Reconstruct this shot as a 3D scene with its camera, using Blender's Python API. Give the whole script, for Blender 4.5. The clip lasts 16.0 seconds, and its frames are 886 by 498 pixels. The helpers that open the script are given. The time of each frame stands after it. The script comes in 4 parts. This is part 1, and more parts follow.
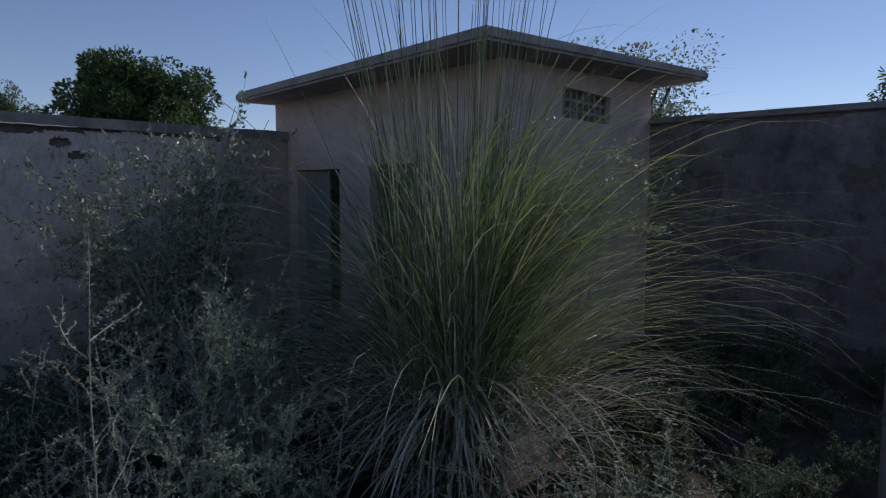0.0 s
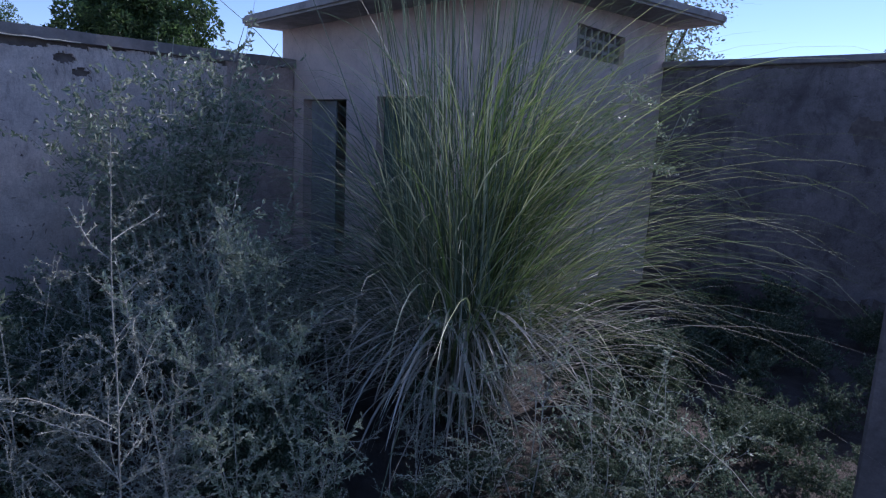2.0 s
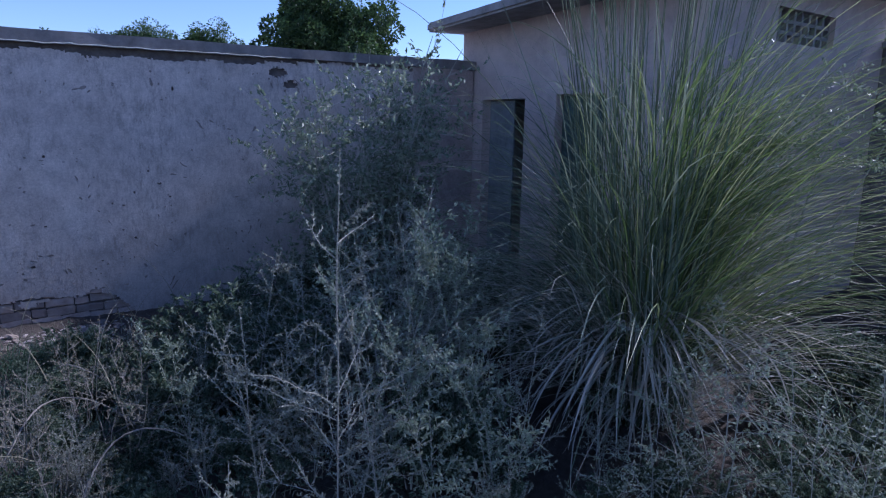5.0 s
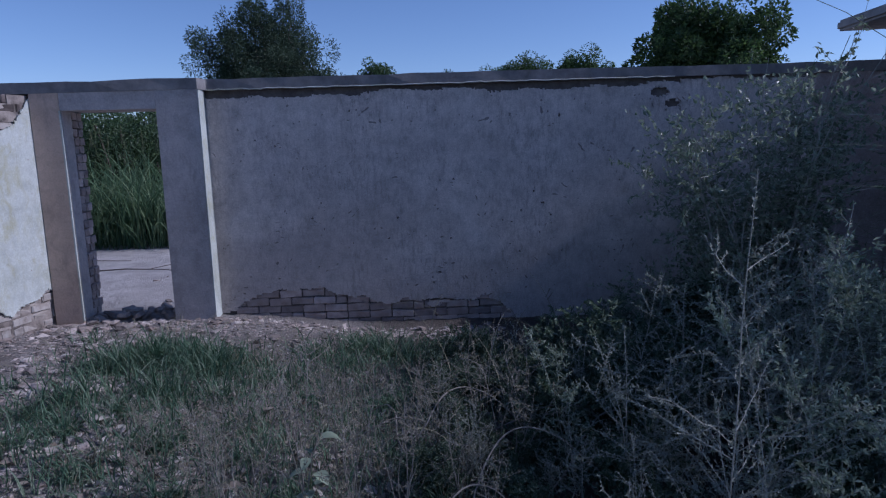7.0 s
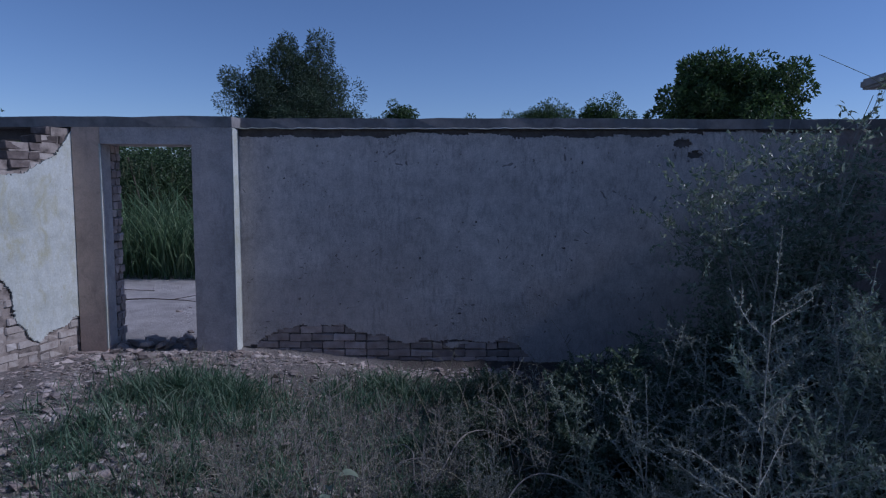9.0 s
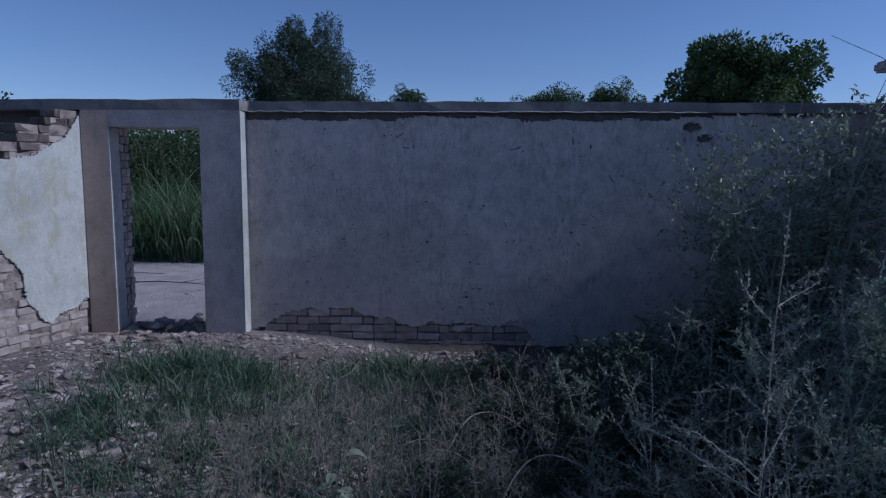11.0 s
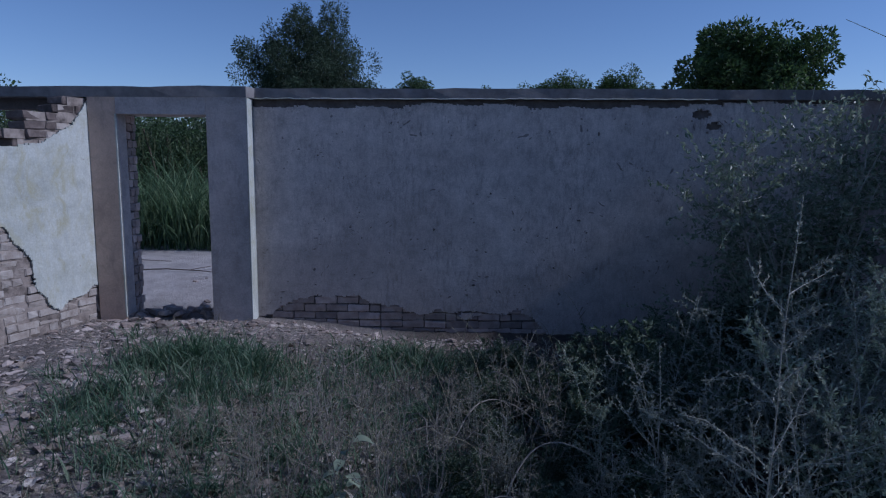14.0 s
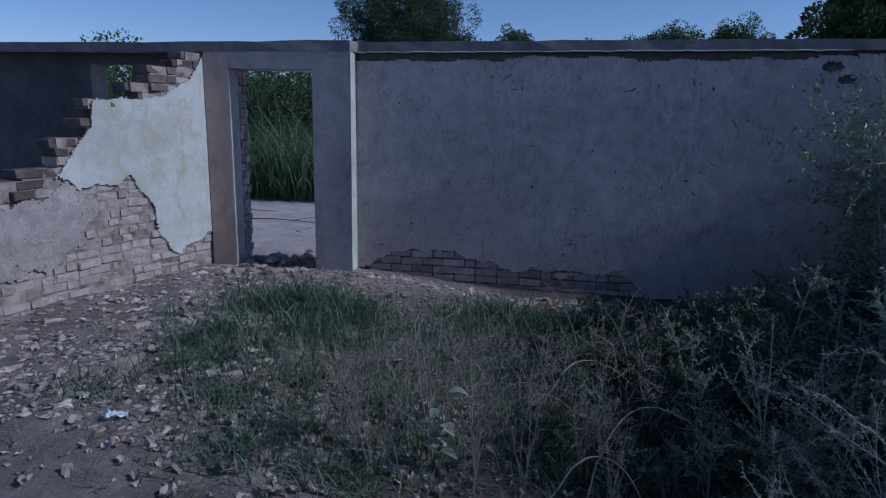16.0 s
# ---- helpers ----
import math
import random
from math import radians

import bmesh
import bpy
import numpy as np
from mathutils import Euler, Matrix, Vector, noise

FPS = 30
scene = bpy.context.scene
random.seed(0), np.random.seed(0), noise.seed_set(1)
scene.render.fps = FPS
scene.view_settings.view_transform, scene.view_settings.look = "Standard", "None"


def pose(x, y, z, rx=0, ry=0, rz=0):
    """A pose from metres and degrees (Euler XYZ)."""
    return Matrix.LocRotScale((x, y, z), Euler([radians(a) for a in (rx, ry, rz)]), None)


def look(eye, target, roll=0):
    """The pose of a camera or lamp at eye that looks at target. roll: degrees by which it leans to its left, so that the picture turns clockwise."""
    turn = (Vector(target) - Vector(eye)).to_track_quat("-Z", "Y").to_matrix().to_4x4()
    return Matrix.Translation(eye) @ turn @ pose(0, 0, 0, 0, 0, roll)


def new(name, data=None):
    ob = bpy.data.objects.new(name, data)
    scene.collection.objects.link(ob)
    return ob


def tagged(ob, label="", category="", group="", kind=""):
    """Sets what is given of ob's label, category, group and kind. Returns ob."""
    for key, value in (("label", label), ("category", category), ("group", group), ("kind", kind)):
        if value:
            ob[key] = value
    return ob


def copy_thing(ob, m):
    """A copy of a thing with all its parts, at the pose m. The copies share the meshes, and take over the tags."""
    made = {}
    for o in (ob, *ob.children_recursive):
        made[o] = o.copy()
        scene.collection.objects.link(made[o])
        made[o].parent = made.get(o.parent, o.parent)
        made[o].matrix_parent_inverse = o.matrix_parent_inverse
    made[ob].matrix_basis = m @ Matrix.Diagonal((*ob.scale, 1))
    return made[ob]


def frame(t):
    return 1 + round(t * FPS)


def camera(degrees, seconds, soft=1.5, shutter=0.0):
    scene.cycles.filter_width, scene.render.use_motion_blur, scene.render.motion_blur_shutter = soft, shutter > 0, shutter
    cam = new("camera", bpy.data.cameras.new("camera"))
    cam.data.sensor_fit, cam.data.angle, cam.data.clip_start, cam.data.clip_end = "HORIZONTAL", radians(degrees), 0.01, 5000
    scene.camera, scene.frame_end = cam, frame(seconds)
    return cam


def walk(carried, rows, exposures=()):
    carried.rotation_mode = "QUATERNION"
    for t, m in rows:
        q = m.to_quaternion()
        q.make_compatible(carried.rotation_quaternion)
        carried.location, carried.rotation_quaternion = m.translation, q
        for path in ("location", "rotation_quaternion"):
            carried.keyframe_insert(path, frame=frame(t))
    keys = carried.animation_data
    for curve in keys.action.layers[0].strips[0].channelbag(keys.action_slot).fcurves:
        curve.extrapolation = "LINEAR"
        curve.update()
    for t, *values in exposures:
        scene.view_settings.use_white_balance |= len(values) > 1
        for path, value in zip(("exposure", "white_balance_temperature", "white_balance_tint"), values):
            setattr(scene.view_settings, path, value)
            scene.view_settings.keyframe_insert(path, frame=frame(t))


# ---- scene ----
cam = camera(69.7, 16.0, soft=1.2)

PATH = [
    (0, (2.446, -6.772, 1.726), (3.958, -5.475, 1.549), 0.1),
    (0.5, (2.376, -6.766, 1.705), (3.949, -5.558, 1.446), 0.6),
    (1, (2.373, -6.773, 1.693), (3.915, -5.53, 1.415), -0.1),
    (1.5, (2.399, -6.757, 1.65), (3.913, -5.483, 1.359), 1.4),
    (2, (2.382, -6.752, 1.642), (3.882, -5.477, 1.29), 2.6),
    (2.5, (2.386, -6.769, 1.688), (3.872, -5.481, 1.324), 2.5),
    (3, (2.388, -6.774, 1.659), (3.834, -5.447, 1.273), 1.5),
    (3.2, (2.382, -6.777, 1.643), (3.824, -5.46, 1.211), 2.0),
    (5.3, (2.223, -6.726, 1.7), (3.237, -5.041, 1.338), 0.7),
    (5.5, (2.208, -6.717, 1.703), (3.149, -4.987, 1.356), 0.5),
    (6, (2.175, -6.728, 1.705), (2.856, -4.875, 1.385), -0.4),
    (6.5, (2.14, -6.709, 1.705), (2.526, -4.773, 1.381), -1.1),
    (7, (2.089, -6.722, 1.708), (2.183, -4.751, 1.383), -1.4),
    (7.5, (2.079, -6.739, 1.72), (2.0, -4.757, 1.457), -1.7),
    (8, (2.05, -6.778, 1.724), (1.968, -4.797, 1.46), 0.8),
    (8.5, (2.037, -6.784, 1.722), (2.049, -4.795, 1.514), 0.4),
    (9, (2.039, -6.79, 1.727), (2.082, -4.8, 1.529), 0.5),
    (9.5, (2.045, -6.79, 1.726), (2.09, -4.804, 1.497), 0.1),
    (9.7, (2.041, -6.791, 1.725), (2.079, -4.806, 1.482), 0.1),
    (12, (2.047, -6.798, 1.708), (2.066, -4.814, 1.462), 0.8),
    (12.5, (2.044, -6.793, 1.708), (2.076, -4.81, 1.452), 1.1),
    (13, (2.046, -6.798, 1.707), (2.076, -4.813, 1.466), 1.0),
    (13.5, (2.045, -6.793, 1.71), (2.046, -4.809, 1.459), 0.8),
    (14, (2.038, -6.785, 1.704), (2.038, -4.805, 1.424), 0.7),
    (14.5, (2.042, -6.777, 1.703), (2.037, -4.799, 1.411), 0.6),
    (15, (2.044, -6.777, 1.704), (2.01, -4.801, 1.399), 0.6),
    (15.5, (2.023, -6.772, 1.7), (1.921, -4.804, 1.359), 0.9),
    (16, (1.999, -6.775, 1.694), (1.714, -4.84, 1.277), 1.1),
]
walk(cam, [(t, look(eye, target, roll)) for t, eye, target, roll in PATH],
     exposures=[(0.0, 0.0, 6200, 21), (0.8, 0.45, 5850, 25), (3.0, 0.85, 5150, 28), (5.3, 0.85, 5050, 27), (6.3, 0.47, 5150, 27), (7.5, -0.13, 5050, 23), (9.0, -0.3, 5050, 22), (16.0, -0.24, 5000, 20)])

# ---- light ----
SUN_EL, SUN_AZ = 37.0, 91.0          # degrees; azimuth clockwise from +y
world = bpy.data.worlds.new("world")
scene.world = world
world.use_nodes = True
wn, wl = world.node_tree.nodes, world.node_tree.links
sky = wn.new("ShaderNodeTexSky")
sky.sky_type, sky.sun_disc = "NISHITA", False
sky.sun_elevation, sky.sun_rotation = radians(SUN_EL), radians(SUN_AZ)
sky.air_density, sky.dust_density, sky.ozone_density, sky.altitude = 1.0, 0.1, 1.8, 1500.0
wn["Background"].inputs["Strength"].default_value = 0.08
wl.new(sky.outputs[0], wn["Background"].inputs[0])
sun_data = bpy.data.lights.new("sun", "SUN")
sun_data.energy, sun_data.angle, sun_data.color = 2.8, radians(1.6), (1.0, 0.93, 0.82)
sun = new("sun", sun_data)
sun_way = Vector((math.sin(radians(SUN_AZ)) * math.cos(radians(SUN_EL)), math.cos(radians(SUN_AZ)) * math.cos(radians(SUN_EL)), math.sin(radians(SUN_EL))))
sun.matrix_world = look(tuple(sun_way * 40), (0, 0, 0))

rng = np.random.default_rng(7)


# ---- materials ----
def nodes_of(name):
    m = bpy.data.materials.new(name)
    m.use_nodes = True
    nt = m.node_tree
    return m, nt.nodes, nt.links, nt.nodes["Principled BSDF"]


def noise_tex(n, l, scale, detail=6.0, rough=0.6, vec=None):
    t = n.new("ShaderNodeTexNoise")
    t.inputs["Scale"].default_value, t.inputs["Detail"].default_value, t.inputs["Roughness"].default_value = scale, detail, rough
    if vec is not None:
        l.new(vec, t.inputs["Vector"])
    return t.outputs["Fac"]


def ramp(n, l, fac, stops):
    r = n.new("ShaderNodeValToRGB")
    while len(r.color_ramp.elements) < len(stops):
        r.color_ramp.elements.new(0.5)
    for e, (p, c) in zip(r.color_ramp.elements, stops):
        e.position, e.color = p, (*c, 1)
    l.new(fac, r.inputs[0])
    return r.outputs[0]


def mix(n, l, fac, a, b, how="MIX"):
    m = n.new("ShaderNodeMix")
    m.data_type, m.blend_type = "RGBA", how
    for sock, v in ((m.inputs[0], fac), (m.inputs[6], a), (m.inputs[7], b)):
        if isinstance(v, (int, float)):
            sock.default_value = v
        elif isinstance(v, tuple):
            sock.default_value = (*v, 1)
        else:
            l.new(v, sock)
    return m.outputs[2]


def bump(n, l, bsdf, height, strength, distance):
    b = n.new("ShaderNodeBump")
    b.inputs["Strength"].default_value, b.inputs["Distance"].default_value = strength, distance
    l.new(height, b.inputs["Height"])
    l.new(b.outputs[0], bsdf.inputs["Normal"])


def plaster(name, light, mid, dark, stain=(0.1, 0.09, 0.08), pits=0.5, rough=0.9, streak=0.5, grain=1.0, flecks=0.0, low_dark=0.0):
    """Old cement plaster: cloudy patches, rain streaks from the top, grain and small pits."""
    m, n, l, b = nodes_of(name)
    pos = n.new("ShaderNodeNewGeometry").outputs["Position"]
    big = noise_tex(n, l, 1.3, 9, 0.68, pos)
    col = ramp(n, l, big, [(0.34, dark), (0.5, mid), (0.66, light)])
    mid_n = noise_tex(n, l, 6.5, 8, 0.72, pos)
    col = mix(n, l, 0.75 * grain, col, ramp(n, l, mid_n, [(0.32, (0.62,) * 3), (0.5, (0.98,) * 3), (0.7, (1.2,) * 3)]), "MULTIPLY")
    fine = noise_tex(n, l, 55.0, 8, 0.75, pos)
    col = mix(n, l, 0.7 * grain, col, ramp(n, l, fine, [(0.3, (0.6,) * 3), (0.65, (1.15,) * 3)]), "MULTIPLY")
    wobble = n.new("ShaderNodeVectorMath")
    wobble.operation = "ADD"
    nz = n.new("ShaderNodeTexNoise")
    nz.inputs["Scale"].default_value = 2.0
    l.new(pos, nz.inputs["Vector"])
    l.new(pos, wobble.inputs[0])
    l.new(nz.outputs["Color"], wobble.inputs[1])
    mp = n.new("ShaderNodeMapping")
    mp.inputs["Scale"].default_value = (5.0, 5.0, 0.8)
    l.new(wobble.outputs[0], mp.inputs[0])
    st = noise_tex(n, l, 1.0, 8, 0.7, mp.outputs[0])
    col = mix(n, l, ramp(n, l, st, [(0.5, (0, 0, 0)), (0.72, (streak,) * 3)]), col, stain)
    if flecks:                                  # short dark runs and mould flecks, thick in some patches only
        mp2 = n.new("ShaderNodeMapping")
        mp2.inputs["Scale"].default_value = (26.0, 26.0, 8.0)
        l.new(pos, mp2.inputs[0])
        fl = ramp(n, l, noise_tex(n, l, 1.0, 7, 0.75, mp2.outputs[0]), [(0.48, (0, 0, 0)), (0.62, (flecks,) * 3)])
        where = ramp(n, l, noise_tex(n, l, 1.7, 5, 0.6, wobble.outputs[0]), [(0.4, (0.12,) * 3), (0.62, (1, 1, 1))])
        col = mix(n, l, mix(n, l, 1.0, fl, where, "MULTIPLY"), col, stain)
        pale = ramp(n, l, noise_tex(n, l, 38.0, 6, 0.7, pos), [(0.58, (0, 0, 0)), (0.7, (flecks * 0.55,) * 3)])
        col = mix(n, l, pale, col, tuple(min(0.8, q * 1.35) for q in light))
    if low_dark:                                    # darker towards the foot, with a wandering edge
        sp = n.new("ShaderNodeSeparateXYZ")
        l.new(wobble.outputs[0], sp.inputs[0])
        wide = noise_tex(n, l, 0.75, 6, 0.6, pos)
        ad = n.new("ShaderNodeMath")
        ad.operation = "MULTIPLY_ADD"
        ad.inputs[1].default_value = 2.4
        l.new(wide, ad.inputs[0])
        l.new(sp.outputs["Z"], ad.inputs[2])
        low_mask = ramp(n, l, ad.outputs[0], [(0.0, (low_dark,) * 3), (1.0, (0, 0, 0))])
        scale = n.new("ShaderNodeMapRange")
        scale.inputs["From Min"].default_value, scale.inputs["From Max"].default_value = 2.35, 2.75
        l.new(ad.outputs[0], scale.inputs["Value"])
        l.new(scale.outputs[0], low_mask.node.inputs[0])
        col = mix(n, l, low_mask, col, tuple(q * 1.15 for q in stain))
    v = n.new("ShaderNodeTexVoronoi")
    v.inputs["Scale"].default_value = 11.0
    l.new(wobble.outputs[0], v.inputs["Vector"])
    wob = noise_tex(n, l, 2.2, 6, 0.65, pos)
    add = n.new("ShaderNodeMath")
    add.operation = "ADD"
    l.new(v.outputs["Distance"], add.inputs[0])
    l.new(wob, add.inputs[1])
    pit = ramp(n, l, add.outputs[0], [(0.56, (pits,) * 3), (0.62, (0, 0, 0))])
    col = mix(n, l, pit, col, tuple(q * 0.6 for q in stain))
    l.new(col, b.inputs["Base Color"])
    b.inputs["Roughness"].default_value = rough
    lump = noise_tex(n, l, 14.0, 9, 0.72, pos)
    h = n.new("ShaderNodeMath")
    h.operation = "SUBTRACT"
    l.new(lump, h.inputs[0])
    l.new(pit, h.inputs[1])
    bump(n, l, b, h.outputs[0], 0.85 * grain, 0.011)
    return m


def speckled(name, stops, scale=6.0, rough=0.9, bump_scale=40.0, bump_size=0.006, island=False, obj=False, spread=0.35):
    m, n, l, b = nodes_of(name)
    pos = n.new("ShaderNodeNewGeometry")
    col = ramp(n, l, noise_tex(n, l, scale, 7, 0.65, pos.outputs["Position"]), stops)
    src = pos.outputs["Random Per Island"] if island else (n.new("ShaderNodeObjectInfo").outputs["Random"] if obj else None)
    if src is not None:
        col = mix(n, l, 1.0, col, ramp(n, l, src, [(0.0, (1 - spread,) * 3), (0.5, (1.0, 0.97, 0.94)), (1.0, (1 + spread,) * 3)]), "MULTIPLY")
    l.new(col, b.inputs["Base Color"])
    b.inputs["Roughness"].default_value = rough
    bump(n, l, b, noise_tex(n, l, bump_scale, 6, 0.7, pos.outputs["Position"]), 0.6, bump_size)
    return m


def leaf_mat(name, a, b_col, c_col=None, gloss=0.55, through_light=0.35):
    """Leaves: colour varies leaf by leaf, thin enough to let some light through."""
    m, n, l, b = nodes_of(name)
    geo = n.new("ShaderNodeNewGeometry")
    col = ramp(n, l, geo.outputs["Random Per Island"], [(0.0, a), (0.55, b_col), (1.0, c_col or b_col)])
    col = mix(n, l, 0.5, col, ramp(n, l, noise_tex(n, l, 2.3, 4, 0.6, geo.outputs["Position"]), [(0.3, (0.6,) * 3), (0.7, (1.25,) * 3)]), "MULTIPLY")
    l.new(col, b.inputs["Base Color"])
    b.inputs["Roughness"].default_value = gloss
    tr = n.new("ShaderNodeBsdfTranslucent")
    l.new(col, tr.inputs[0])
    ms = n.new("ShaderNodeMixShader")
    ms.inputs[0].default_value = through_light
    l.new(b.outputs[0], ms.inputs[1])
    l.new(tr.outputs[0], ms.inputs[2])
    l.new(ms.outputs[0], n["Material Output"].inputs[0])
    return m


M_cement = plaster("grey_cement_plaster", (0.73, 0.645, 0.595), (0.65, 0.57, 0.525), (0.53, 0.465, 0.43), (0.25, 0.21, 0.19), 0.7, streak=0.35, flecks=0.62, low_dark=0.36)
M_surround = plaster("smooth_cement", (0.58, 0.52, 0.49), (0.5, 0.445, 0.42), (0.41, 0.365, 0.345), (0.24, 0.205, 0.19), 0.15, grain=0.8, flecks=0.4)
M_white = plaster("old_limewash", (0.55, 0.575, 0.55), (0.49, 0.515, 0.485), (0.39, 0.41, 0.375), (0.36, 0.34, 0.2), 0.12, streak=0.85, grain=0.65, flecks=0.4)
M_dusty = plaster("dusty_plaster", (0.45, 0.42, 0.395), (0.37, 0.34, 0.315), (0.29, 0.26, 0.24), (0.2, 0.175, 0.16), 0.7, grain=1.2, flecks=0.6)
M_house = plaster("pink_beige_plaster", (0.6, 0.5, 0.46), (0.54, 0.44, 0.4), (0.45, 0.36, 0.33), (0.27, 0.21, 0.19), 0.12, grain=0.5)
M_brown = plaster("brown_plaster", (0.52, 0.43, 0.4), (0.45, 0.37, 0.345), (0.36, 0.295, 0.27), (0.22, 0.18, 0.165), 0.15)
# brown plaster tinted orange for light bounced off the cross wall
M_tan_bounce = plaster("tan_bounce_plaster", (0.68, 0.51, 0.4), (0.6, 0.445, 0.345), (0.48, 0.36, 0.28), (0.22, 0.17, 0.14), 0.12, grain=0.6)
M_rightwall = plaster("dark_streaked_plaster", (0.27, 0.24, 0.24), (0.2, 0.18, 0.18), (0.13, 0.115, 0.115), (0.05, 0.045, 0.045), 0.5, streak=0.8)
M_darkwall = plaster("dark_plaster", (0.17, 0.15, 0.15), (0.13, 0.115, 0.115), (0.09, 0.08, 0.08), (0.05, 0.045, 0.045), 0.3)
M_concrete = speckled("weathered_concrete", [(0.3, (0.14, 0.13, 0.13)), (0.55, (0.24, 0.225, 0.22)), (0.8, (0.33, 0.31, 0.3))], 5.0)
M_slab = speckled("roof_concrete", [(0.3, (0.17, 0.16, 0.15)), (0.55, (0.3, 0.28, 0.27)), (0.8, (0.42, 0.4, 0.38))], 4.0)
M_brick_pale = speckled("limewashed_brick", [(0.3, (0.25, 0.212, 0.19)), (0.5, (0.35, 0.315, 0.288)), (0.72, (0.44, 0.41, 0.385))], 11.0, obj=True, spread=0.16, bump_scale=28.0, bump_size=0.012)
# brick colour darkened to hold the shade on the broken ends
M_brick_shaded = speckled("shaded_brick", [(0.25, (0.05, 0.04, 0.037)), (0.5, (0.1, 0.08, 0.073)), (0.8, (0.21, 0.175, 0.16))], 9.0, obj=True)
M_brick_grey = speckled("damp_brick", [(0.25, (0.24, 0.185, 0.165)), (0.5, (0.37, 0.3, 0.27)), (0.8, (0.5, 0.43, 0.4))], 9.0, obj=True)
M_mortar_pale = speckled("limewashed_mortar", [(0.36, (0.09, 0.075, 0.066)), (0.48, (0.25, 0.21, 0.185)), (0.65, (0.4, 0.35, 0.31))], 5.0)
M_mortar = speckled("mud_mortar", [(0.3, (0.09, 0.075, 0.068)), (0.7, (0.19, 0.16, 0.145))], 12.0)
M_rubble = speckled("broken_rubble", [(0.3, (0.19, 0.15, 0.135)), (0.5, (0.36, 0.305, 0.28)), (0.75, (0.52, 0.48, 0.45))], 7.0, island=True, spread=0.4)
M_stone = speckled("rubble_piece", [(0.3, (0.16, 0.12, 0.105)), (0.5, (0.26, 0.215, 0.19)), (0.75, (0.4, 0.36, 0.33))], 7.0, obj=True, spread=0.35)
M_wood = speckled("green_painted_wood", [(0.3, (0.035, 0.06, 0.05)), (0.7, (0.07, 0.11, 0.09))], 8.0, rough=0.7)
M_greydoor = speckled("grey_wood", [(0.3, (0.16, 0.17, 0.17)), (0.7, (0.3, 0.31, 0.31))], 8.0, rough=0.7)
M_bark = speckled("bark", [(0.3, (0.06, 0.045, 0.035)), (0.7, (0.16, 0.125, 0.1))], 9.0)
M_twig = speckled("dry_twig", [(0.3, (0.16, 0.145, 0.12)), (0.7, (0.33, 0.3, 0.26))], 14.0, bump_scale=90.0, bump_size=0.002)
M_stem = speckled("grey_stem", [(0.3, (0.24, 0.235, 0.2)), (0.7, (0.43, 0.42, 0.37))], 14.0, bump_scale=90.0, bump_size=0.002)
M_greenstem = speckled("green_stem", [(0.3, (0.06, 0.085, 0.04)), (0.7, (0.13, 0.16, 0.08))], 14.0, bump_scale=90.0, bump_size=0.002)
M_blade = leaf_mat("reed_leaf", (0.07, 0.11, 0.07), (0.16, 0.215, 0.135), (0.38, 0.42, 0.29), 0.5)
# sunlit copy of the reed leaf: sun from the right put into the colour
M_blade_sun = leaf_mat("sunlit_reed_leaf", (0.08, 0.135, 0.045), (0.2, 0.28, 0.085), (0.5, 0.52, 0.27), 0.45, 0.36)
M_straw = leaf_mat("straw_reed_leaf", (0.34, 0.31, 0.25), (0.5, 0.47, 0.38), (0.66, 0.62, 0.53), 0.5, 0.2)
M_turf = leaf_mat("short_grass", (0.05, 0.11, 0.06), (0.1, 0.175, 0.1), (0.22, 0.27, 0.18), 0.5)
M_drygrass = leaf_mat("dry_grass", (0.16, 0.15, 0.09), (0.26, 0.24, 0.16), (0.38, 0.35, 0.26), 0.7, 0.2)
M_fieldgrass = leaf_mat("field_grass", (0.07, 0.13, 0.065), (0.14, 0.225, 0.11), (0.27, 0.35, 0.19), 0.8, 0.42)
M_plume = leaf_mat("seed_plume", (0.07, 0.09, 0.04), (0.11, 0.13, 0.06), (0.16, 0.17, 0.09), 0.8, 0.2)
M_greyleaf = leaf_mat("grey_green_leaf", (0.17, 0.19, 0.14), (0.28, 0.3, 0.24), (0.42, 0.44, 0.37), 0.58)
M_paleleaf = leaf_mat("pale_weed_leaf", (0.2, 0.25, 0.16), (0.33, 0.39, 0.27), (0.5, 0.55, 0.42), 0.45)
M_bushleaf = leaf_mat("bush_leaf", (0.12, 0.165, 0.105), (0.22, 0.275, 0.185), (0.4, 0.44, 0.33), 0.42)
M_weedleaf = leaf_mat("weed_leaf", (0.05, 0.085, 0.05), (0.1, 0.145, 0.09), (0.24, 0.28, 0.2), 0.58)
M_mango = leaf_mat("dense_tree_leaf", (0.03, 0.06, 0.02), (0.06, 0.11, 0.035), (0.12, 0.19, 0.055), 0.5)
M_acacia = leaf_mat("feathery_tree_leaf", (0.035, 0.06, 0.035), (0.055, 0.09, 0.05), (0.09, 0.13, 0.07), 0.6)
M_thicket = leaf_mat("thicket_leaf", (0.03, 0.06, 0.025), (0.05, 0.09, 0.035), (0.09, 0.14, 0.05), 0.5)
M_litter = leaf_mat("dry_leaf_litter", (0.2, 0.16, 0.125), (0.34, 0.29, 0.245), (0.52, 0.48, 0.44), 0.7, 0.15)
M_plastic = speckled("faded_plastic", [(0.3, (0.4, 0.5, 0.52)), (0.7, (0.6, 0.68, 0.7))], 20.0, rough=0.5)

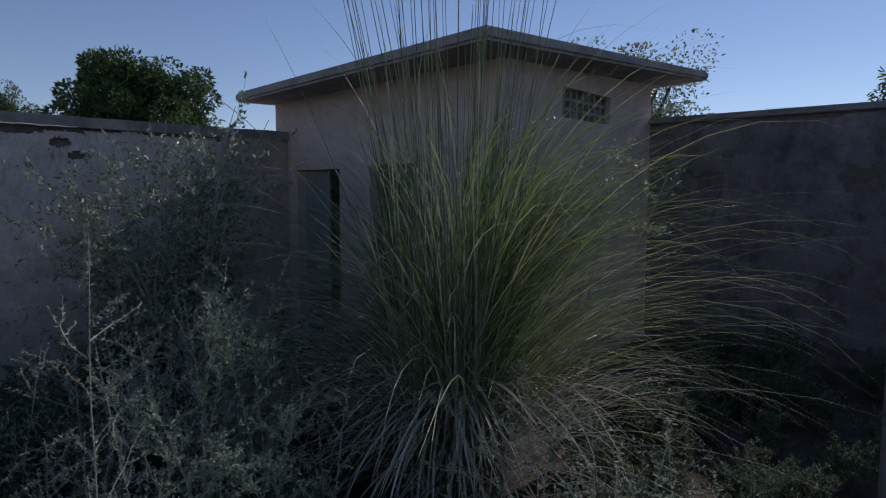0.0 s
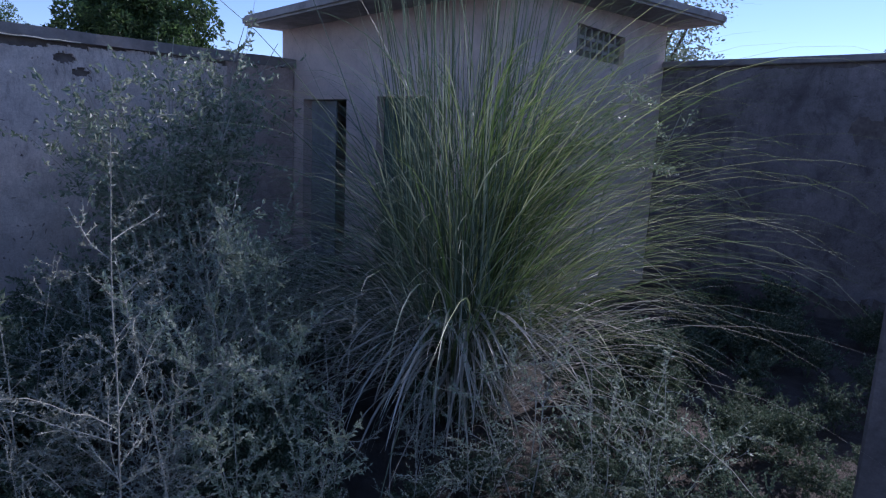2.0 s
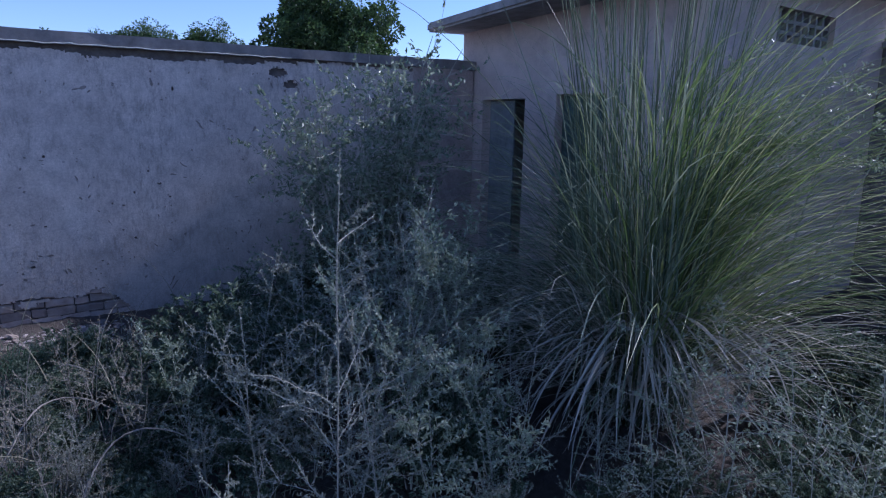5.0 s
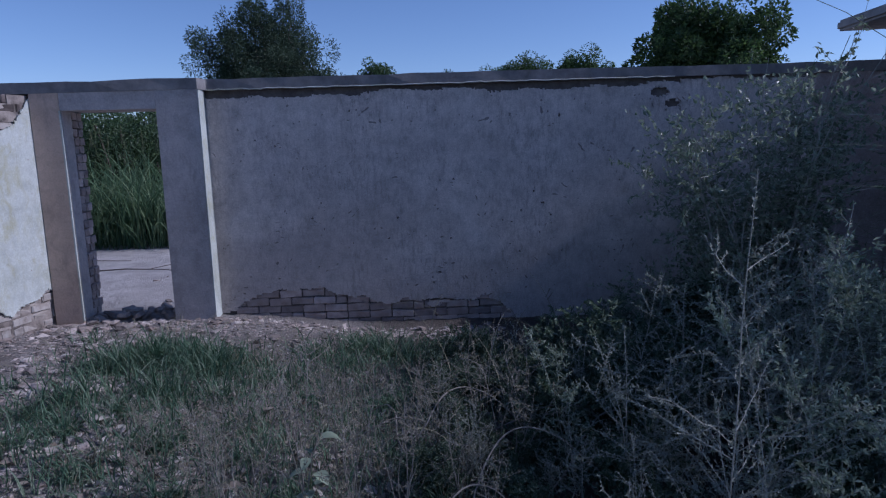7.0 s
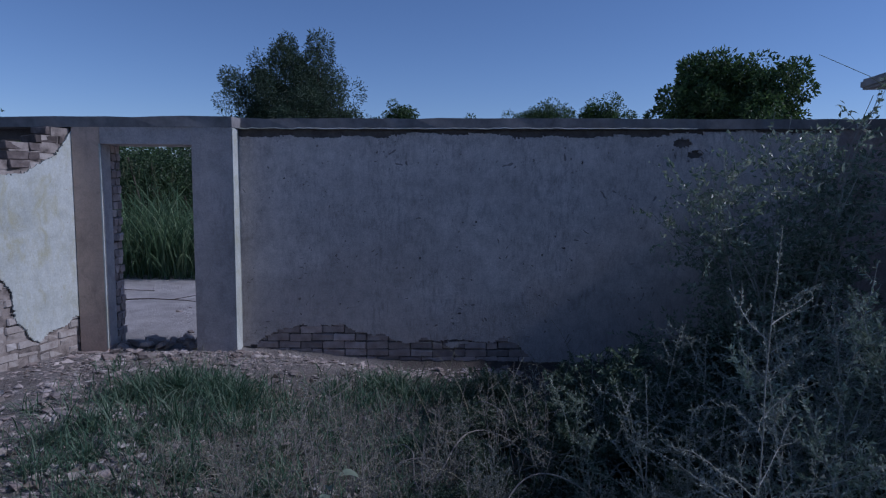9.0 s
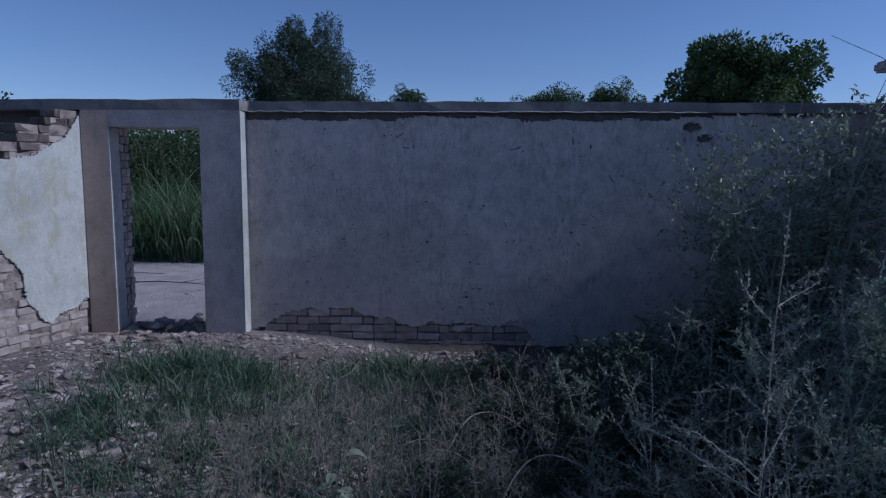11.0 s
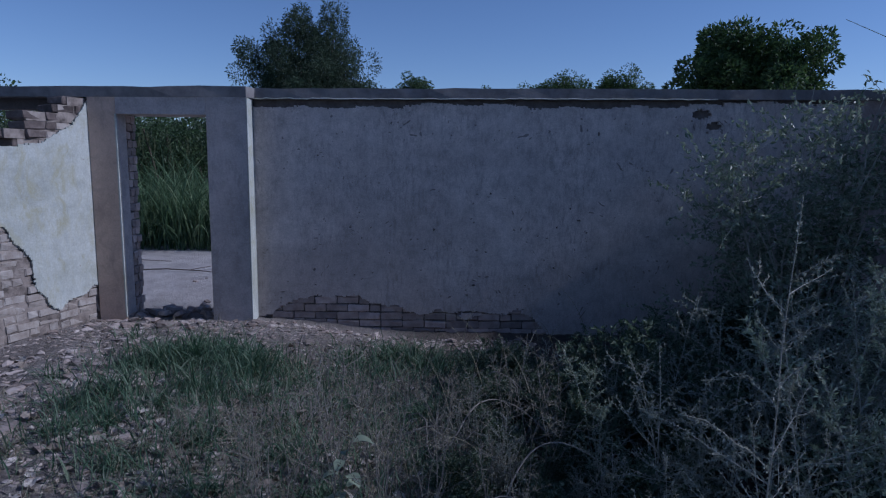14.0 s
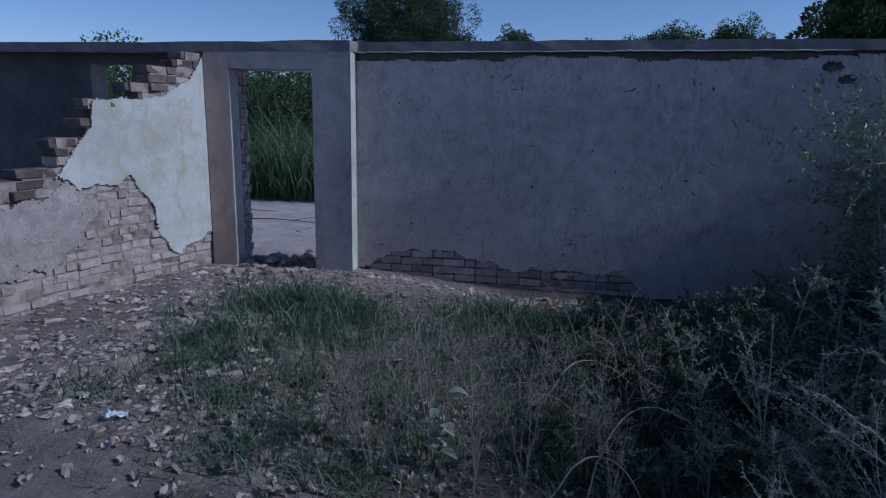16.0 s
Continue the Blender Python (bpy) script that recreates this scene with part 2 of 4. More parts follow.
# ground: pale dust, the yard soil turning darker from x 0.7 to 2.4
M_ground, gn, gl, gb = nodes_of("dusty_soil")
gpos = gn.new("ShaderNodeNewGeometry").outputs["Position"]
gcol = ramp(gn, gl, noise_tex(gn, gl, 1.1, 8, 0.65, gpos), [(0.32, (0.118, 0.101, 0.091)), (0.5, (0.242, 0.213, 0.196)), (0.66, (0.388, 0.357, 0.336))])
gcol = mix(gn, gl, 0.7, gcol, ramp(gn, gl, noise_tex(gn, gl, 35.0, 8, 0.75, gpos), [(0.3, (0.55,) * 3), (0.7, (1.2,) * 3)]), "MULTIPLY")
sep = gn.new("ShaderNodeSeparateXYZ")
gl.new(gpos, sep.inputs[0])
rd = gn.new("ShaderNodeMapRange")
rd.inputs["From Min"].default_value, rd.inputs["From Max"].default_value = 0.1, 0.9
gl.new(sep.outputs["Y"], rd.inputs["Value"])
road_col = ramp(gn, gl, noise_tex(gn, gl, 2.6, 8, 0.6, gpos), [(0.3, (0.36, 0.32, 0.3)), (0.7, (0.56, 0.52, 0.49))])
gcol = mix(gn, gl, rd.outputs[0], gcol, road_col)
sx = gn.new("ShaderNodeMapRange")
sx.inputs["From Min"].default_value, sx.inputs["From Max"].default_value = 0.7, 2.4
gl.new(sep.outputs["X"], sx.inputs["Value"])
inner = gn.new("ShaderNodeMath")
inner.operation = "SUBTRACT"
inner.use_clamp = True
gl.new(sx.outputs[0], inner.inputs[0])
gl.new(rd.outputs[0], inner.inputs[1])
dark_soil = ramp(gn, gl, noise_tex(gn, gl, 4.0, 8, 0.7, gpos), [(0.3, (0.045, 0.036, 0.03)), (0.7, (0.12, 0.1, 0.085))])
gcol = mix(gn, gl, inner.outputs[0], gcol, dark_soil)
gl.new(gcol, gb.inputs["Base Color"])
gb.inputs["Roughness"].default_value = 0.95
bump(gn, gl, gb, noise_tex(gn, gl, 22.0, 9, 0.8, gpos), 1.0, 0.035)


# ---- mesh tools ----
def mesh_of(name, verts, faces, material, smooth=False):
    me = bpy.data.meshes.new(name)
    me.from_pydata([tuple(v) for v in verts], [], [tuple(f) for f in faces])
    me.materials.append(material)
    if smooth:
        me.shade_smooth()
    me.update()
    return me


def part(name, data, material=None, parent=None, label=""):
    """Links a bmesh or a mesh as one object under a thing or a part."""
    if isinstance(data, bmesh.types.BMesh):
        me = bpy.data.meshes.new(name)
        bmesh.ops.recalc_face_normals(data, faces=data.faces)
        data.to_mesh(me)
        data.free()
        me.materials.append(material)
        data = me
    ob = new(name, data)
    if parent is not None:
        ob.parent = parent
    return tagged(ob, label)


def box(bm, lo, hi, bevel=0.0, m=None):
    r = bmesh.ops.create_cube(bm, size=1.0)
    s = [h - l for l, h in zip(lo, hi)]
    c = [(h + l) / 2 for l, h in zip(lo, hi)]
    t = Matrix.Translation(c) @ Matrix.Diagonal((*s, 1))
    bmesh.ops.transform(bm, matrix=(m @ t) if m is not None else t, verts=r["verts"])
    if bevel:
        es = list({e for v in r["verts"] for e in v.link_edges})
        bmesh.ops.bevel(bm, geom=es, offset=bevel, segments=1, affect="EDGES")
    return bm


class Soup:
    """Gathers many small pieces into one mesh."""

    def __init__(self):
        self.v, self.f, self.n = [], [], 0

    def add(self, verts, faces):
        self.v.append(np.asarray(verts, float).reshape(-1, 3))
        self.f.extend((np.asarray(faces) + self.n).tolist())
        self.n += len(self.v[-1])

    def mesh(self, name, material, smooth=False):
        return mesh_of(name, np.concatenate(self.v).tolist(), self.f, material, smooth)

    def tube(self, pts, r0, r1, sides=5):
        pts = np.asarray(pts, float)
        k = len(pts)
        d = np.gradient(pts, axis=0)
        d /= np.linalg.norm(d, axis=1)[:, None] + 1e-9
        a = np.cross(d, (0.31, 0.95, 0.05))
        a /= np.linalg.norm(a, axis=1)[:, None] + 1e-9
        b = np.cross(d, a)
        ang = np.arange(sides) * 2 * math.pi / sides
        r = np.linspace(r0, r1, k)[:, None, None]
        ring = pts[:, None] + r * (np.cos(ang)[None, :, None] * a[:, None] + np.sin(ang)[None, :, None] * b[:, None])
        i, j = np.meshgrid(np.arange(k - 1), np.arange(sides), indexing="ij")
        i, j = i.ravel(), j.ravel()
        j2 = (j + 1) % sides
        self.add(ring, np.stack([i * sides + j, i * sides + j2, (i + 1) * sides + j2, (i + 1) * sides + j], 1))

    def leaves(self, at, way, length, width, fold=0.25):
        """Folded pointed leaves that start at the points and run along the ways."""
        at, way = np.asarray(at, float), np.asarray(way, float)
        k = len(at)
        way = way / (np.linalg.norm(way, axis=1)[:, None] + 1e-9)
        side = np.cross(way, rng.normal(size=(k, 3)))
        side /= np.linalg.norm(side, axis=1)[:, None] + 1e-9
        up = np.cross(side, way)
        L = (length * rng.uniform(0.6, 1.25, k))[:, None]
        W = (width * rng.uniform(0.7, 1.2, k))[:, None] / 2
        mid = at + way * L * 0.45
        v = np.stack([at, mid + side * W + up * W * fold * 2, at + way * L - up * L * 0.12, mid - side * W + up * W * fold * 2], 1)
        q = np.arange(k)[:, None] * 4
        self.add(v, np.concatenate([q + [0, 1, 2], q + [0, 2, 3]], 0))

    def blades(self, base, az, length, lean, bend, width, rings=8, power=1.5):
        """Long bent grass blades with a folded section."""
        k = len(az)
        s = np.linspace(0, 1, rings)[None, :]
        th = lean[:, None] + bend[:, None] * s ** power
        az2 = az[:, None] + rng.normal(0, 0.35, k)[:, None] * s
        step = length[:, None] / (rings - 1)
        d = np.stack([np.sin(th) * np.cos(az2), np.sin(th) * np.sin(az2), np.cos(th)], 2) * step[:, :, None]
        c = np.concatenate([np.zeros((k, 1, 3)), np.cumsum(d[:, :-1], 1)], 1) + base[:, None]
        tw = az2 + math.pi / 2 + rng.normal(0, 0.5, k)[:, None]
        side = np.stack([np.cos(tw), np.sin(tw), np.zeros_like(tw)], 2)
        w = width[:, None] * np.minimum(1.0, 0.55 + 1.6 * s) * (1 - s ** 2.2 * 0.93) / 2
        lift = np.zeros_like(side)
        lift[:, :, 2] = 0.5
        v = np.stack([c - side * w[:, :, None], c - lift * w[:, :, None], c + side * w[:, :, None]], 2)
        i, j, h = np.meshgrid(np.arange(k), np.arange(rings - 1), np.arange(2), indexing="ij")
        o = (i * rings * 3 + j * 3 + h).ravel()
        self.add(v, np.stack([o, o + 1, o + 4, o + 3], 1))


def smooth01(a, b, x):
    t = np.clip((x - a) / (b - a), 0, 1)
    return t * t * (3 - 2 * t)


def lump2(x, y, f, seed=0.0):
    return (np.sin(x * f + 1.3 + seed) * np.cos(y * f * 1.17 + 0.7 * seed) + 0.5 * np.sin(x * f * 2.3 + y * f * 1.9 + seed * 2.1)) / 1.5


def ground_z(x, y):
    inside = smooth01(0.3, -0.1, y)
    z = -0.03 - 0.19 * smooth01(-0.1, 2.0, x) * inside
    z = z + inside * (0.03 * lump2(x, y, 2.1) + 0.018 * lump2(x, y, 5.3, 2.0)) * smooth01(0.0, -0.6, y)
    return z - 0.04 * smooth01(4.0, 6.0, y)


def on_ground(x, y):
    return float(ground_z(np.float64(x), np.float64(y)))


# ---- setting ----
def stretch(a, b, step, far, grow=1.35):
    mids = list(np.arange(a, b + 1e-6, step))
    lo, hi, d = [], [], step
    while (mids[-1] + sum(hi)) < far:
        d *= grow
        hi.append(d)
    ups = list(np.cumsum(hi) + mids[-1])
    downs = list(mids[0] - np.cumsum(hi))[::-1]
    return np.array(downs + mids + ups)


gx, gy = stretch(-4.5, 11.5, 0.08, 1500), stretch(-9.0, 6.5, 0.08, 1500)
GX, GY = np.meshgrid(gx, gy, indexing="ij")
near = (np.abs(GX - 3) < 9) & (np.abs(GY + 1.5) < 9)
GZ = np.where(near, ground_z(np.clip(GX, -5, 12), GY) + np.where(near, rng.normal(0, 0.006, GX.shape), 0), -0.08)
nx, ny = GX.shape
gi, gj = np.meshgrid(np.arange(nx - 1), np.arange(ny - 1), indexing="ij")
o = (gi * ny + gj).ravel()
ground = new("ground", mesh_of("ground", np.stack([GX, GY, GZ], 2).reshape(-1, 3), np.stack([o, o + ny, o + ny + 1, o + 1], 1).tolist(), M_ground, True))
tagged(ground, "dusty pale soil with scattered rubble and a dirt road outside", "ground", kind="structure")


def cop_z(x):
    return 2.405 + 0.0095 * x


DOOR = (-1.308, -0.389)
PIER = -0.20          # front of the piers and lintel
wall_north = new("wall_north")
tagged(wall_north, "long grey cement-plastered yard wall, plaster fallen off at its foot", "wall", kind="structure")
bm = bmesh.new()
box(bm, (0.0, 0.035, -0.4), (7.33, 0.25, 2.385))
part("core", bm, M_mortar, wall_north, "dark bare masonry behind the plaster")
bm = bmesh.new()
box(bm, (DOOR[1], PIER, -0.4), (0.024, 0.247, 2.30), 0.006)
part("door_surround", bm, M_surround, wall_north, "smooth grey cement pier beside the doorway")
bm = bmesh.new()
box(bm, (-1.592, PIER, -0.4), (DOOR[0], 0.0, 2.30), 0.006)
part("door_surround", bm, M_tan_bounce, wall_north, "brownish plastered pier, orange bounce light put into its colour")
bm = bmesh.new()
box(bm, (DOOR[0] + 0.001, PIER + 0.003, 2.12), (DOOR[1] - 0.001, 0.25, 2.30))
part("lintel", bm, M_surround, wall_north, "grey concrete lintel over the doorway")
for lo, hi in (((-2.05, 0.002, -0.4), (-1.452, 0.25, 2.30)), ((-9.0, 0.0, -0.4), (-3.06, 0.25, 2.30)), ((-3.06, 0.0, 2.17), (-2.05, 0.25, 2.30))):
    part("far_section", box(bmesh.new(), lo, hi), M_darkwall, wall_north, "dark streaked wall beside an empty opening")
# paler strip stands for the light on this jamb
bm = bmesh.new()
box(bm, (-3.065, -0.004, -0.3), (-3.052, 0.26, 2.168))
part("jamb_edge", bm, M_dusty, wall_north, "paler jamb edge, the lit strip put into its colour")

# return faces of the piers; pale colour stands for the sun on them
bm = bmesh.new()
box(bm, (0.0245, PIER - 0.003, -0.12), (0.032, 0.003, 2.295))
part("pier_return", bm, M_white, wall_north, "pale side of the pier, its sunlit tone in the colour")
# thin pale strip painted where the sun catches the jamb
bm = bmesh.new()
box(bm, (DOOR[0] - 0.012, PIER - 0.003, 0.0), (DOOR[0] + 0.004, PIER + 0.016, 2.12), 0.003)
part("jamb_edge", bm, M_white, wall_north, "pale arris standing for the sunlit sliver of the jamb")
bm = bmesh.new()
box(bm, (DOOR[0] + 0.0005, PIER + 0.02, 0.02), (DOOR[0] + 0.006, -0.006, 2.118))
part("jamb_reveal", bm, M_surround, wall_north, "grey plastered reveal of the doorway")


def plaster_sheet(name, origin, u, n, width, height, keep, material, parent, label, cell=0.035, thick=0.022, rough=0.0015, coarse=0.0):
    """A coat of plaster in small cells: where keep(u, v) fails it has fallen off, leaving a ragged thick edge."""
    nu, nv = int(width / cell), int(height / cell)
    U, V = np.meshgrid(np.arange(nu + 1) * cell, np.arange(nv + 1) * cell, indexing="ij")
    U = U + rng.uniform(-0.38, 0.38, U.shape) * cell
    V = V + rng.uniform(-0.38, 0.38, V.shape) * cell
    cu, cv = (U[:-1, :-1] + U[1:, 1:]) / 2, (V[:-1, :-1] + V[1:, 1:]) / 2
    ok = keep(cu, cv)
    D = rough * lump2(U, V, 3.1) + rng.normal(0, rough * 0.1, U.shape)
    D = D + coarse * smooth01(1.35, 0.75, V + 0.12 * lump2(U, V, 2.3)) * np.clip(0.35 + lump2(U, V, 3.7, 1.0), 0, 1) * (rng.normal(0, 0.0007, U.shape) + 0.0012 * lump2(U, V, 17.0) * lump2(U, V, 7.0, 3.0))
    origin, u, n = np.array(origin, float), np.array(u, float), np.array(n, float)
    top = origin + U[..., None] * u + V[..., None] * np.array((0, 0, 1.0)) + (D[..., None]) * n
    low = top - n * thick
    cols = nv + 1
    idx = np.arange((nu + 1) * cols).reshape(nu + 1, cols)
    off = idx.size
    faces = []
    I, J = np.nonzero(ok)
    faces += np.stack([idx[I, J], idx[I + 1, J], idx[I + 1, J + 1], idx[I, J + 1]], 1).tolist()
    pad = np.pad(ok, 1)
    for di, dj, a, b in ((-1, 0, (0, 1), (0, 0)), (1, 0, (1, 0), (1, 1)), (0, -1, (0, 0), (1, 0)), (0, 1, (1, 1), (0, 1))):
        edge = ok & ~pad[1 + di:1 + di + nu, 1 + dj:1 + dj + nv]
        I, J = np.nonzero(edge)
        p, q = idx[I + a[0], J + a[1]], idx[I + b[0], J + b[1]]
        faces += np.stack([p, q, q + off, p + off], 1).tolist()
    me = mesh_of(name, np.concatenate([top.reshape(-1, 3), low.reshape(-1, 3)]), faces, material)
    bm = bmesh.new()
    bm.from_mesh(me)
    bmesh.ops.delete(bm, geom=[v for v in bm.verts if not v.link_faces], context="VERTS")
    bm.to_mesh(me)
    bm.free()
    return part(name, me, None, parent, label)


def foot_edge(x):
    e = np.interp(x, [0.0, 0.18, 0.34, 0.6, 0.85, 1.1, 1.36, 1.73, 2.0, 2.28, 2.63, 2.85, 3.1, 3.4], [-0.05, 0.0, 0.16, 0.19, 0.23, 0.2, 0.14, 0.03, 0.06, 0.0, 0.02, 0.1, -0.1, -0.4])
    return e + 0.02 * np.sin(x * 13) + 0.01 * np.sin(x * 29 + 1)


chips = [(rng.uniform(0.2, 6.3), rng.choice([rng.uniform(0.3, 1.0), rng.uniform(0.3, 2.2)]), rng.uniform(0.004, 0.011)) for i in range(90)]


def keep_north(x, v):
    z = v - 0.3
    top = cop_z(x) - np.where(x > 4.95, 0.115, 0.15) - 0.02 * (np.sin(x * 2.1) > -0.2) - 0.02 * np.abs(np.sin(x * 1.3 + 0.4)) - 0.012 * np.sin(x * 9)
    hole = (np.hypot((x - 4.72) / 0.10, (z - 2.2) / 0.05) < 1) | (np.hypot((x - 4.86) / 0.09, (z - 2.08) / 0.035) < 1)
    crack = (np.abs(z - 0.02 - 0.03 * np.sin(x * 6)) < 0.014) & (x > 2.1) & (x < 2.7)
    chip = np.zeros_like(x, bool)
    for px, pz, pr in chips:
        chip |= np.hypot((x - px) * 0.8, z - pz) < pr
    return (z > foot_edge(x)) & (z < top) & ~hole & ~crack & ~chip & (x < 6.42)


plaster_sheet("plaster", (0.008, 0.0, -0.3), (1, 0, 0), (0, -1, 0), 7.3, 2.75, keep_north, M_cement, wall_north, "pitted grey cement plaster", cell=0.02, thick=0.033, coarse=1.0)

plaster_sheet("plaster", (6.4, -0.006, -0.3), (1, 0, 0), (0, -1, 0), 0.93, 2.75, lambda a, v: v - 0.3 < cop_z(6.9) - 0.108, M_brown, wall_north, "brownish plaster beside the house", thick=0.033)

# concrete coping along the top
bm = bmesh.new()
xs = np.sort(np.append(np.linspace(-9.0, 7.33, 64), (0.026, 0.06)))
prof = ((-0.14, 2.30 - 2.405), (0.28, 2.30 - 2.405), (0.28, 0.0), (-0.14, 0.0))
rings = []
for x in xs:
    j = rng.normal(0, 0.004, 4)
    zc = 2.405 + 0.0095 * max(x, -2.5)
    front = float(np.interp(x, [0.026, 0.06], [PIER - 0.006, -0.035]))
    rings.append([bm.verts.new((x, (front if y < 0 else y) + j[k] * (1 if k in (0, 3) else 0), zc + dz + (j[k] if k != 0 else 0))) for k, (y, dz) in enumerate(prof)])
for a, b in zip(rings, rings[1:]):
    for k in range(4):
        bm.faces.new((a[k], a[(k + 1) % 4], b[(k + 1) % 4], b[k]))
bm.faces.new(rings[0])
bm.faces.new(rings[-1][::-1])
part("coping", bm, M_concrete, wall_north, "weathered concrete coping band")
# pale bead added to draw the highlight on the coping's lower edge
s = Soup()
bx = np.arange(0.065, 4.9, 0.06)
s.tube(np.stack([bx, np.full(len(bx), -0.036) + rng.normal(0, 0.002, len(bx)), cop_z(bx) - 0.103 + rng.normal(0, 0.003, len(bx))], 1), 0.006, 0.006, 5)
part("drip_edge", s.mesh("drip_edge", M_white), None, wall_north, "added pale bead for the highlight under the coping")

# boundary wall on the far side of the yard and the near corner wall
wall_east = new("wall_east")
tagged(wall_east, "dark streaked plastered boundary wall", "wall", kind="structure")
bm = bmesh.new()
box(bm, (10.7, -12.0, -0.4), (10.95, -3.0, 2.62))
part("core", bm, M_mortar, wall_east)
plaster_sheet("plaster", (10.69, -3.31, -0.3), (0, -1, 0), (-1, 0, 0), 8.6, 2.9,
              lambda a, v: (v > 0.32 + 0.05 * np.sin(a * 5)) & ~(np.hypot((a - 2.4) / 0.25, (v - 2.2) / 0.12) < 1 + 0.3 * np.sin(a * 23)), M_rightwall, wall_east, "dark plaster with darker streaks", cell=0.06, rough=0.006)
bm = bmesh.new()
box(bm, (10.64, -12.0, 2.622), (11.0, -3.3, 2.70), 0.012)
part("coping", bm, M_concrete, wall_east)
wall_south = new("wall_south")
tagged(wall_south, "end of a dark plastered wall near the yard corner", "wall", kind="structure")
bm = bmesh.new()
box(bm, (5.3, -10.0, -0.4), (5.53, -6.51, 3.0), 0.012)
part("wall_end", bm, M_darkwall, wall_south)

# ---- small house in the corner ----
house = new("house")
house.location = (0, 0, 0)
tagged(house, "small pink-beige plastered house with an overhanging flat concrete roof", "house")
HX, HX2, HY = 7.33, 10.699, -3.3
D1, D2 = (-0.99, -0.19), (-2.22, -1.5)


def under_roof(bm):
    for v in bm.verts:
        if v.co.z > 2.86:
            v.co.z = 2.93 + 0.0475 * (v.co.x - 6.78) - 0.0355 * (v.co.y - 0.3) - 0.06
    return bm


for lo, hi, z0 in ((-0.19, 0.25, -0.4), (D1[0], D1[1], 2.0), (D2[1], D1[0], -0.4), (D2[0], D2[1], 2.03), (HY, D2[0], -0.4)):
    part("wall", under_roof(box(bmesh.new(), (HX, lo, z0), (HX + 0.23, hi, 2.88))), M_house, house)
VX, VZ = (8.42, 9.53), (2.52, 2.84)
for lo, hi, z0, z1 in ((HX + 0.23, VX[0], -0.4, 2.94), (VX[0], VX[1], -0.4, VZ[0]), (VX[0], VX[1], VZ[1], 2.94), (VX[1], HX2, -0.4, 2.94)):
    part("wall", under_roof(box(bmesh.new(), (lo, HY, z0), (hi, HY + 0.23, z1))), M_house, house)
part("wall", under_roof(box(bmesh.new(), (HX + 0.23, 0.02, -0.4), (HX2, 0.25, 2.9))), M_house, house)
part("wall", under_roof(box(bmesh.new(), (HX2 - 0.23, HY + 0.23, -0.4), (HX2, 0.02, 2.9))), M_house, house)
roof_top = [(6.78, 0.3, 2.93), (6.6, -3.66, 3.06), (11.05, -3.92, 3.29), (11.2, 0.6, 3.12)]
bm = bmesh.new()
up = [bm.verts.new(p) for p in roof_top]
dn = [bm.verts.new((x, y, z - 0.115)) for x, y, z in roof_top]
bm.faces.new(up)
bm.faces.new(dn[::-1])
for i in range(4):
    bm.faces.new((up[i], dn[i], dn[(i + 1) % 4], up[(i + 1) % 4]))
bmesh.ops.bevel(bm, geom=bm.edges[:], offset=0.028, segments=3, affect="EDGES")
part("roof", bm, M_slab, house, "weathered concrete roof slab with worn edges")
vent = part("vent_frame", box(bmesh.new(), (VX[0], HY + 0.125, VZ[0]), (VX[1], HY + 0.14, VZ[0] + 0.03)), M_concrete, house)
for i in range(9):
    x = VX[0] + (VX[1] - VX[0]) * i / 8
    part("vent_bar", box(bmesh.new(), (x - 0.018, HY + 0.06, VZ[0]), (x + 0.018, HY + 0.12, VZ[1])), M_concrete, vent)
for i in range(1, 3):
    z = VZ[0] + (VZ[1] - VZ[0]) * i / 3
    part("vent_bar", box(bmesh.new(), (VX[0], HY + 0.065, z - 0.018), (VX[1], HY + 0.115, z + 0.018)), M_concrete, vent)
door = part("door", box(bmesh.new(), (HX + 0.136, D2[0] + 0.02, 0.3), (HX + 0.16, D2[1] - 0.02, 0.42)), M_wood, house, "closed green plank door")
for i in range(4):
    y = D2[0] + 0.004 + i * 0.178
    part("plank", box(bmesh.new(), (HX + 0.10, y, 0.0), (HX + 0.135, y + 0.17, 2.02), 0.006), M_wood, door)
# leaf added to make the doorway's left half lighter
part("door", box(bmesh.new(), (HX + 0.12, D1[1] - 0.47, 0.0), (HX + 0.155, D1[1] - 0.004, 1.99), 0.006), M_greydoor, house, "added grey leaf in the lighter left half of the doorway")
part("door_trim", box(bmesh.new(), (HX - 0.008, D1[1] - 0.004, -0.2), (HX - 0.001, D1[1] + 0.03, 2.0)), M_house, house, "pale edge of the doorway")

